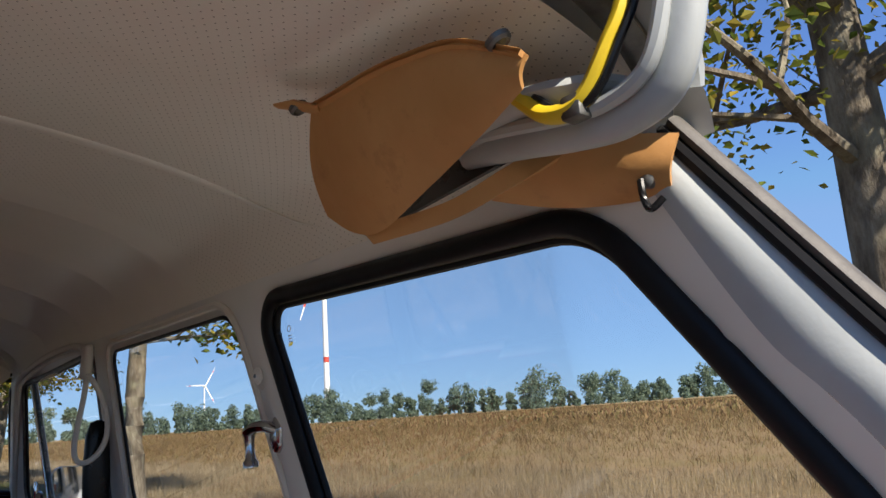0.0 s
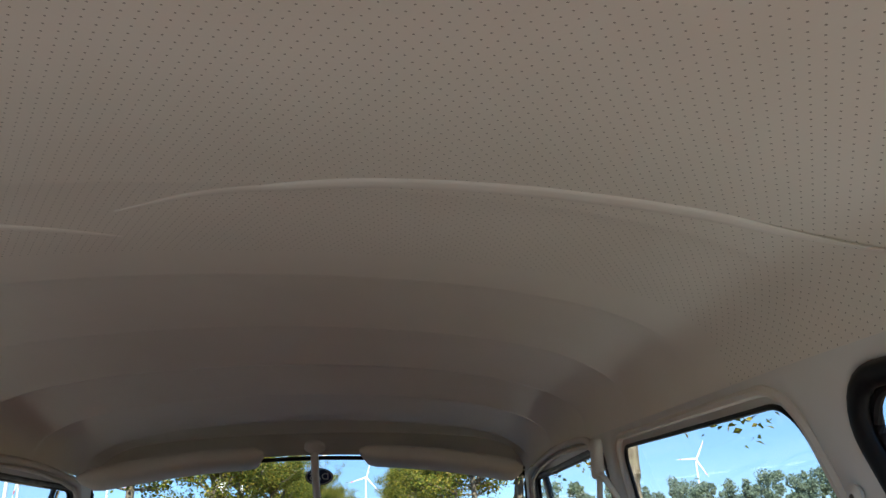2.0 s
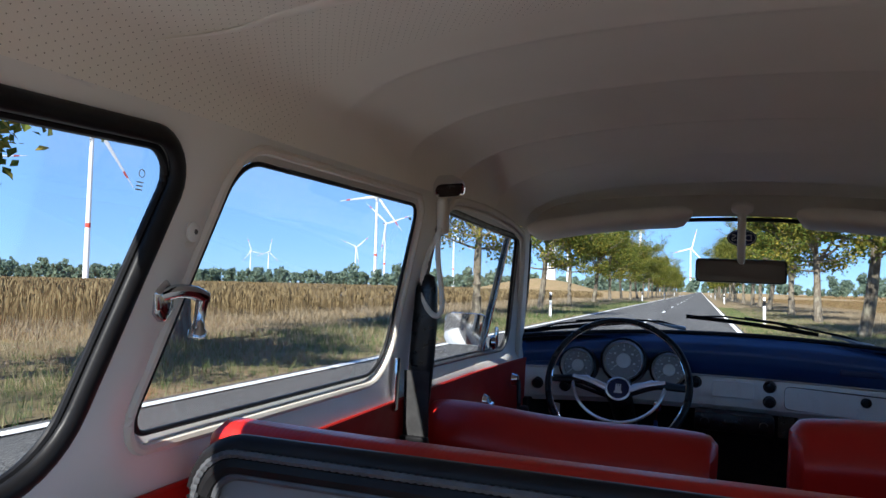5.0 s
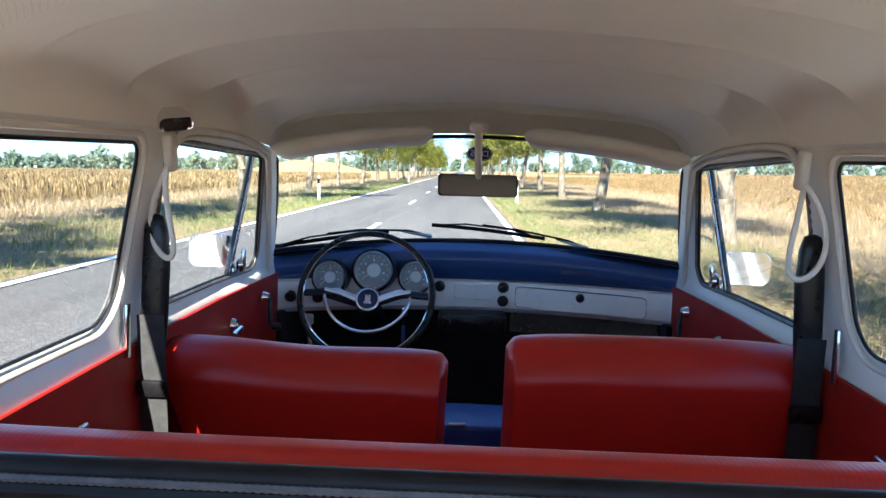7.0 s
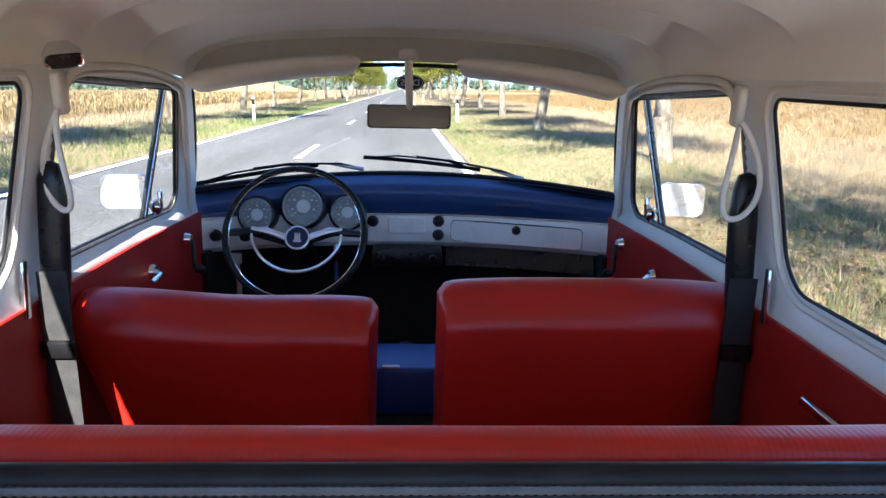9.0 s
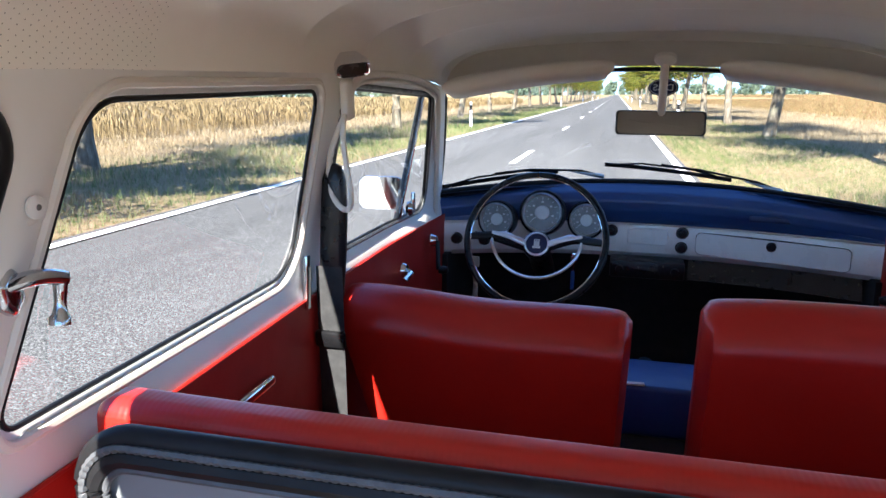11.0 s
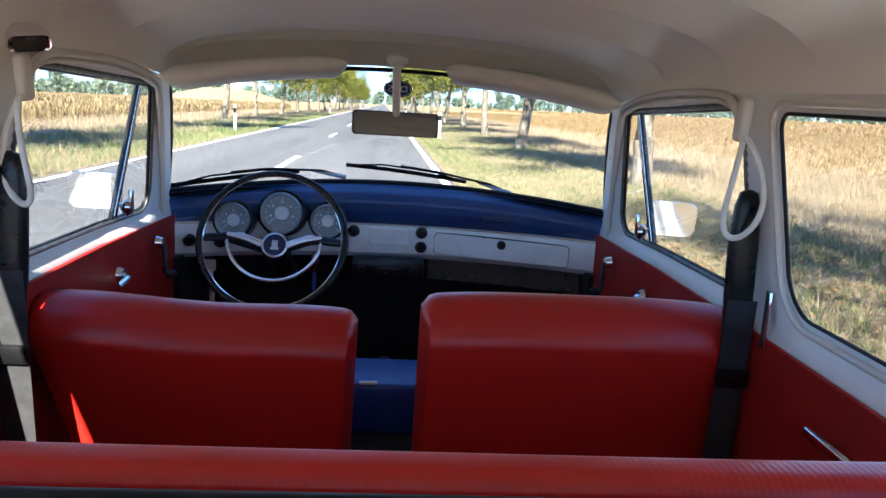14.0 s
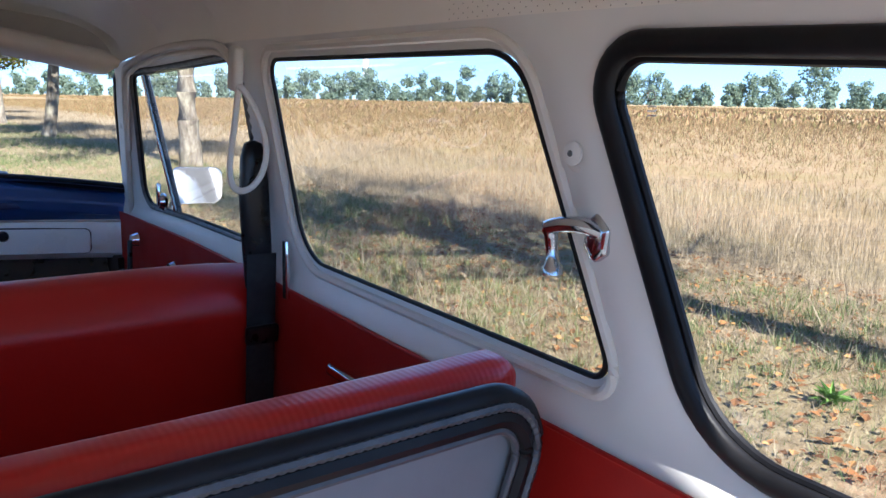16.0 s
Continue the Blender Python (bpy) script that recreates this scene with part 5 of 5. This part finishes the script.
ground_sheet()
strip("road", -5.08, 1.20, -60, 1500, 0.0, ASPHALT, "grey country road of coarse asphalt", "road", 10, 300, 0.04, 0.01)
strip("verge_right", 1.16, 6.5, -60, 300, -0.008, VERGE, "dry grassy verge with fallen leaves", "verge", 10, 200, 0.3)
strip("verge_left", -11.5, -5.0, -60, 300, -0.008, VERGE, "grassy verge beside the road", "verge", 10, 200, 0.3)
strip("edge_line_right", RIGHT_LINE - 0.07, RIGHT_LINE + 0.07, -60, 1200, 0.016, LINE, "white edge line painted on the road", "road marking", 2, 400)
strip("edge_line_left", LEFT_LINE - 0.07, LEFT_LINE + 0.07, -60, 1200, 0.016, LINE, "white edge line painted on the road", "road marking", 2, 400)
for k in range(-3, 36):
    y = 14.2 + 13.6 * k
    d = strip("centre_dash", MID_LINE - 0.065, MID_LINE + 0.065, y, y + 3.4, 0.019, LINE, "white dash of the centre line", "road marking", 2, 6)
    tagged(d, group="centre line dashes")


def blades(name, material, label, category, n, u, y, h, w, lean, power=1.0, head=0.0, clump=0.0):
    """Thousands of single stalks, denser near the car, as one body of plants."""
    uu = u[0] + (u[1] - u[0]) * rng.random(n)
    yy = y[0] + (y[1] - y[0]) * rng.random(n) ** power
    if clump:
        cx, cy = np.round(uu / clump), np.round(yy / clump)
        pull = 0.75 * rng.random(n)
        uu = uu + (cx * clump + 0.45 * clump * np.sin(cx * 12.9 + cy * 78.2) - uu) * pull
        yy = yy + (cy * clump + 0.45 * clump * np.sin(cx * 39.3 + cy * 11.1) - yy) * pull
    ht = (h[0] + (h[1] - h[0]) * rng.random(n)) * (0.7 + 0.3 * np.sin(uu * 1.7) * np.sin(yy * 1.1))
    grow = np.clip(np.hypot(uu, yy) / 12.0, 1.0, 5.0)
    ww = w * (0.6 + 0.8 * rng.random(n)) * grow
    a = rng.random(n) * 2 * np.pi
    la = rng.random(n) * 2 * np.pi
    ld = ht * lean * rng.random(n)
    base = np.stack([uu, yy, np.full(n, -0.03)], 1)
    dx = np.stack([np.cos(a) * ww / 2, np.sin(a) * ww / 2, np.zeros(n)], 1)
    tip = base + np.stack([np.cos(la) * ld, np.sin(la) * ld, ht], 1)
    if head:
        mid = base + (tip - base) * (1 - head)
        v = np.stack([base - dx * 0.4, base + dx * 0.4, mid + dx * 0.4, mid - dx * 0.4, mid + (tip - mid) * 0.4 + dx * 1.6, tip, mid + (tip - mid) * 0.4 - dx * 1.6], 1).reshape(-1, 3)
        k = 7 * np.arange(n)[:, None]
        faces = np.concatenate([k + np.array([0, 1, 2, 3])], 1).tolist() + np.concatenate([k + np.array([3, 2, 4, 5]), ], 1).tolist() + (k + np.array([3, 5, 6])).tolist()
    else:
        v = np.stack([base - dx, base + dx, tip], 1).reshape(-1, 3)
        faces = np.arange(3 * n).reshape(-1, 3).tolist()
    me = bpy.data.meshes.new(name)
    me.from_pydata(v.tolist(), [], faces)
    me.materials.append(material)
    ob = new(name, me)
    ob.matrix_basis = ROAD
    return tagged(ob, label, category, kind="stuff")


blades("grass_right", GRASS, "short green and yellow roadside grass", "grass", 170000, (1.3, 5.0), (-1, 60), (0.04, 0.17), 0.006, 0.9, 2.0, clump=0.30)
blades("dry_grass_right", STRAW, "long pale dry grass lying over", "grass", 120000, (2.2, 8.5), (-1, 70), (0.06, 0.26), 0.0045, 1.7, 1.7, clump=0.35)
blades("lying_straw", STRAW, "short dry straw lying on the verge", "grass", 150000, (1.5, 6.5), (-0.5, 14), (0.02, 0.10), 0.0045, 3.2, 1.3)
blades("stubble_right", STRAW, "upright pale straw along the field's edge", "straw", 90000, (5.2, 11.0), (-2, 90), (0.12, 0.32), 0.0055, 0.35, 1.6)
blades("field_right", WEEDS, "tall reddish brown field plants", "field plants", 260000, (9.5, 60.0), (-15, 160), (0.16, 0.42), 0.008, 1.2, 1.3, clump=0.8)
blades("field_right_far", WEEDS, "reddish brown field plants further off", "field plants", 70000, (40.0, 260.0), (-20, 420), (0.40, 0.70), 0.06, 0.4, 1.0)
blades("grass_left", GRASS, "green and yellow roadside grass", "grass", 60000, (-9.5, -5.1), (1, 80), (0.06, 0.28), 0.009, 0.7, 1.5, clump=0.3)
blades("dry_grass_left", STRAW, "pale dry grass below the crop", "grass", 50000, (-16.0, -6.5), (1, 90), (0.12, 0.40), 0.009, 0.9, 1.4, clump=0.4)
blades("crop_left", CROP, "tall ripe crop standing in the field", "crop", 170000, (-50.0, -14.5), (-10, 120), (0.80, 1.08), 0.016, 0.30, 1.3, head=0.30)
blades("crop_left_far", CROP, "ripe crop further off", "crop", 60000, (-300.0, -45.0), (-40, 420), (0.80, 1.10), 0.08, 0.25, 1.0)


def litter(n):
    uu, yy = 1.7 + 3.8 * rng.random(n), -1 + 11 * rng.random(n) ** 1.4
    vs, fs = [], []
    for k in range(n):
        m = pose(uu[k], yy[k], 0.006 + 0.014 * rng.random(), *(rng.random(3) * 36 - 18)) @ pose(0, 0, 0, 0, 0, rng.random() * 360)
        w = 0.013 + 0.016 * rng.random()
        b = len(vs)
        vs += [tuple(m @ Vector(q)) for q in ((0, -w, 0), (w * 0.7, 0, 0.006), (0, w * 1.1, 0), (-w * 0.7, 0, 0.006))]
        fs += [(b, b + 1, b + 2), (b, b + 2, b + 3)]
    me = bpy.data.meshes.new("fallen_leaves")
    me.from_pydata(vs, [], fs)
    me.materials.append(DEADLEAF)
    ob = new("fallen_leaves", me)
    ob.matrix_basis = ROAD
    tagged(ob, "brown fallen leaves scattered over the verge", "leaves", kind="stuff")


litter(6500)


def weed(u, y):
    vs, fs = [], []
    r = random.Random(5)
    for k in range(26):
        m = pose(0, 0, 0.01, 0, 0, 137.5 * k) @ pose(0, 0, 0, r.uniform(8, 55), 0, 0)
        ln, w, b = r.uniform(0.05, 0.11), r.uniform(0.008, 0.015), len(vs)
        vs += [tuple(m @ Vector(q)) for q in ((0, 0, 0), (w, ln * 0.5, 0.012), (0, ln, -0.008), (-w, ln * 0.5, 0.012))]
        fs += [(b, b + 1, b + 2), (b, b + 2, b + 3)]
    me = bpy.data.meshes.new("weed_plant")
    me.from_pydata(vs, [], fs)
    me.materials.append(WEEDLEAF)
    ob = new("weed_plant", me)
    ob.location = (u, y, 0)
    tagged(ob, "green broad-leaved weed in dry grass", "plant")


weed(3.217, 1.534)


def tree_kind(seed, height, clear, spread, leaves, leaf=0.085):
    """One avenue tree: tapered trunk, limbs, twigs and single leaves."""
    r = random.Random(seed)
    tr = thing("avenue_tree", (0, 0, 0), "roadside avenue tree with yellowing green leaves", "tree", "avenue trees", car=False)
    def limb(p, d, ln, rad, lvl, out, tips):
        pts, q = [Vector(p)], Vector(d).normalized()
        n = 6
        for k in range(n):
            q = (q + Vector((r.uniform(-1, 1), r.uniform(-1, 1), r.uniform(-0.5, 0.9))) * 0.16).normalized()
            pts.append(pts[-1] + q * ln / n)
        out.append(tube(pts, [rad * (1 - 0.75 * k / n) for k in range(n + 1)], False, 8 if lvl < 2 else 5))
        if lvl >= 2:
            tips += pts[2:]
        else:
            for k in range(4 if lvl == 0 else 5):
                i = r.randint(2, n)
                a = r.uniform(0, 6.28)
                limb(pts[i], q * 0.7 + Vector((math.cos(a), math.sin(a), r.uniform(-0.2, 0.6))), ln * r.uniform(0.45, 0.7), rad * 0.45, lvl + 1, out, tips)
            tips.append(pts[-1])
    n = 9
    lean = Vector((r.uniform(-0.05, 0.05), r.uniform(-0.05, 0.05), 0))
    tp = [Vector((0.018 * math.sin(k * 0.9 + seed), 0.018 * math.cos(k * 0.8 + seed), 0)) + lean * k + Vector((0, 0, -0.1 + (clear + 1.6) * k / n)) for k in range(n + 1)]
    rad = [0.225 if k == 0 else 0.185 * (1 - 0.04 * k) for k in range(n + 1)]
    trunk = tube(tp, rad, False, 14)
    out, tips = [], []
    for k in range(7):
        a = k * 2.4 + r.uniform(-0.4, 0.4)
        limb(tp[-1 - (k % 3)], (math.cos(a) * 0.9, math.sin(a) * 0.9, r.uniform(0.35, 1.1)), spread * r.uniform(0.75, 1.1), 0.085, 0, out, tips)
    for k in range(4):
        a = k * 1.57 + r.uniform(-0.4, 0.4)
        limb(tp[-4 + k % 2], (math.cos(a), math.sin(a), r.uniform(-0.05, 0.25)), spread * r.uniform(0.55, 0.8), 0.05, 1, out, tips)
    limb(tp[-1], (0.1, 0.1, 1), height - clear - 2.2, 0.12, 0, out, tips)
    part("trunk", join(trunk, *out), BARK, tr, "grey-brown bark")
    me = bpy.data.meshes.new("crown")
    vs, fs = [], []
    per = max(1, leaves // len(tips))
    for t in tips:
        for _ in range(per):
            o = Vector((r.gauss(0, 0.24), r.gauss(0, 0.24), r.gauss(-0.03, 0.20)))
            m = Matrix.Translation(t + o) @ Euler((r.uniform(-1.1, 1.1), r.uniform(-1.1, 1.1), r.uniform(0, 6.3))).to_matrix().to_4x4()
            w = leaf * r.uniform(0.7, 1.3)
            b = len(vs)
            vs += [tuple(m @ Vector(q)) for q in ((0, -w, 0), (w * 0.72, 0, 0.25 * w), (0, w * 1.15, 0), (-w * 0.72, 0, 0.25 * w))]
            fs += [(b, b + 1, b + 2), (b, b + 2, b + 3)]
    me.from_pydata(vs, [], fs)
    me.materials.append(LEAF)
    cr = new("crown", me)
    cr.parent = tr
    ORIGIN[cr] = Vector()
    tagged(cr, "loose crown of green and yellow leaves")
    return tr


kinds = [tree_kind(3, 8.6, 2.2, 2.6, 32000, 0.030), tree_kind(11, 9.2, 2.5, 2.8, 16000, 0.07), tree_kind(23, 8.0, 2.1, 2.4, 15000, 0.07)]
spots = [(4.05, 1.06), (4.45, 13.2), (4.05, 24.0), (4.2, 34.6), (4.2, 46.0)] + [(4.5 + 0.3 * math.sin(k), 57.5 + 11.2 * k) for k in range(22)]
spots += [(-9.25, 11.4), (-8.7, 28.0), (-9.0, 41.0), (-9.4, 52.5), (-9.5, 64.5)] + [(-9.6 - 0.012 * 11.5 * k, 76.5 + 11.5 * k) for k in range(21)] + [(-7.8, 4.0), (-9.2, -10.5), (4.3, -10.5)]
for k, (x, y) in enumerate(spots):
    if k > 4 and k < 27:
        x -= 0.012 * y
    m = pose(x, y, -0.03, 0, 0, 137 * k % 360) @ Matrix.Scale(0.9 + 0.2 * ((k * 7) % 10) / 10, 4)
    if k == 27:
        m = m @ Matrix.Diagonal((1, 1, 1.55, 1))
    if k < 3:
        kinds[k].matrix_basis = m
    else:
        c = copy_thing(kinds[0] if k == 55 else kinds[1 + k % 2], Matrix())
        c.matrix_basis = m


def post(u, y):
    p = thing("delineator_post", (u, y, 0), "white plastic roadside delineator post with black band", "post", "delineator posts", car=False)
    rp = round_poly([(-0.06, -0.05), (0.06, -0.05), (0.0, 0.06)], [0.015, 0.015, 0.02], 4)
    part("shaft", loft([[(u + q.x, y + q.y, z) for q in rp] for z in (-0.03, 0.70)]), TURBINE, p, "white shaft")
    part("band", loft([[(u + q.x * 1.02, y + q.y * 1.02, z) for q in rp] for z in (0.70, 0.90)]), BLACK, p, "black band")
    part("cap", loft([[(u + q.x * k, y + q.y * k, z) for q in rp] for z, k in ((0.90, 1), (0.98, 1), (1.02, 0.8))]), TURBINE, p, "white top")
    return p


for k in range(5):
    post(-6.15 - 0.012 * (30 + 50 * k) + 0.36, 30.0 + 50 * k)
    post(2.2 - 0.012 * (30 + 50 * k), 30.2 + 50 * k)


def turbine(az, dist, hub, turn, base=4.5):
    x, y = dist * math.sin(radians(az)), dist * math.cos(radians(az))
    t = thing("wind_turbine", (x, y, 0), "white wind turbine with red bands on tower and blades", "wind turbine", "wind turbines", car=False)
    part("tower", lathe([(base / 2, -1), (base * 0.32, hub)], pose(x, y, 0), 20), TURBINE, t, "white tower")
    part("tower_band", lathe([(base * 0.458, hub * 0.33), (base * 0.452, hub * 0.36)], pose(x, y, 0), 20), TURBINE_RED, t, "red band")
    f = Matrix.Translation((x, y, hub)) @ pose(0, 0, 0, 0, 0, -az + 25)
    part("nacelle", box(4, 11, 4, f @ pose(0, 1.5, 1.5), 0.8), TURBINE, t, "white nacelle")
    L = hub * 0.48
    for k in range(3):
        b = f @ pose(0, -5, 1.5, 0, turn + 120 * k, 0)
        bl = loft([[b @ Vector((w * q, 0.3 * w * r, z)) for q, r in ((-0.3, 0), (0, 0.5), (0.7, 0), (0, -0.5))] for z, w in ((0, 2.2), (L * 0.2, 3.6), (L * 0.6, 2.2), (L, 0.5))])
        bd = part("blade", bl, TURBINE, t, "white blade")
        part("blade_band", loft([[b @ Vector((w * q * 1.15, 0.35 * w * r, z)) for q, r in ((-0.3, 0), (0, 0.5), (0.7, 0), (0, -0.5))] for z, w in ((L * 0.74, 1.78), (L * 0.84, 1.35))]), TURBINE_RED, bd, "red blade band")
    part("spinner", lathe([(0, 2.5), (1.6, 1.0), (2.0, -1)], f @ pose(0, -5, 1.5, 90, 0, 0), 16), TURBINE, t)


for az, dist, hub, turn in ((-45.4, 640, 120, 25), (-52.6, 900, 120, 80), (-25.0, 1050, 122, 20), (-24.3, 1500, 122, 70), (-26.5, 2300, 112, 50), (-34.3, 2700, 105, 100), (-33.0, 2600, 100, 10), (-11.6, 430, 125, 40), (-10.2, 760, 122, 95), (-1.4, 2050, 112, 15), (-5.0, 1500, 118, 60), (31.2, 560, 132, 200), (22.4, 2000, 108, 30), (-19.0, 1700, 115, 5)):
    turbine(az, dist, hub, turn, 7.0 if dist == 430 else 4.6)


def woods(name, az0, az1, d0, d1, n, hmin, hmax, size, label, per=150):
    """A far line of separate trees: each an uneven heap of leaf clumps on a stem."""
    vs, fs = [], []
    r = random.Random(name)
    for k in range(n):
        az = radians(az0 + (az1 - az0) * (k + r.uniform(-0.4, 0.4)) / n)
        d = r.uniform(d0, d1)
        cx, cy, h = d * math.sin(az), d * math.cos(az), r.uniform(hmin, hmax) * (1.25 if r.random() < 0.2 else 1)
        wd = h * r.uniform(0.24, 0.42)
        b = len(vs)
        vs += [(cx - 0.3, cy, -1), (cx + 0.3, cy, -1), (cx + 0.15, cy, h * 0.7), (cx - 0.15, cy, h * 0.7)]
        fs.append((b, b + 1, b + 2, b + 3))
        lobes = [(r.gauss(0, 0.38) * wd, r.gauss(0, 0.38) * wd, h * r.uniform(0.10, 0.88), wd * r.uniform(0.38, 0.66)) for _ in range(13)]
        for _ in range(per):
            lx, ly, lz, lr = r.choice(lobes)
            v = Vector((r.gauss(0, 1), r.gauss(0, 1), r.gauss(0, 1))).normalized() * lr * r.uniform(0.4, 1.05)
            c = Vector((cx + lx, cy + ly, max(1.0, lz + v.z * 1.1))) + Vector((v.x, v.y, 0))
            e = Euler((r.uniform(0, 6), r.uniform(0, 6), r.uniform(0, 6))).to_matrix()
            w = size * r.uniform(0.6, 1.3)
            b = len(vs)
            vs += [tuple(c + e @ Vector(q)) for q in ((-w, -w * 0.6, 0), (w * 0.8, -w * 0.7, 0.2 * w), (w, w * 0.7, 0), (-w * 0.6, w * 0.9, 0.2 * w))]
            fs.append((b, b + 1, b + 2, b + 3))
    me = bpy.data.meshes.new(name)
    me.from_pydata(vs, [], fs)
    me.materials.append(HAZED_LEAF)
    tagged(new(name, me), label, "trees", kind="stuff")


# all far tree lines share the leaf colour with haze painted in
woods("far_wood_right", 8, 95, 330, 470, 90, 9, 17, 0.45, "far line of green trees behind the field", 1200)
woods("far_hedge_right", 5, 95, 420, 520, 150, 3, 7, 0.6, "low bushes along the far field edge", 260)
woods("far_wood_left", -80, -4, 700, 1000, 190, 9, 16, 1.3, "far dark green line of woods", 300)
woods("far_wood_left_deep", -80, 6, 1100, 1300, 160, 13, 20, 2.6, "far line of woods, bluish from haze put into its colour")
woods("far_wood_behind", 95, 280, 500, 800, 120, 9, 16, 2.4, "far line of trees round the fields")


def mound():
    def fn(u, v):
        a, r = 2 * math.pi * u, v
        x, y = -66 + 34 * r * math.cos(a), 300 + 60 * r * math.sin(a)
        return (x, y, -0.3 + 5.2 * (0.5 + 0.5 * math.cos(math.pi * r)) * (1 + 0.1 * noise.noise(Vector((x * 0.1, y * 0.1, 0)))))
    solo("mound", grid(fn, 40, 14), SOIL, "low grassy mound in the field", "mound", kind="structure", car=False)


mound()
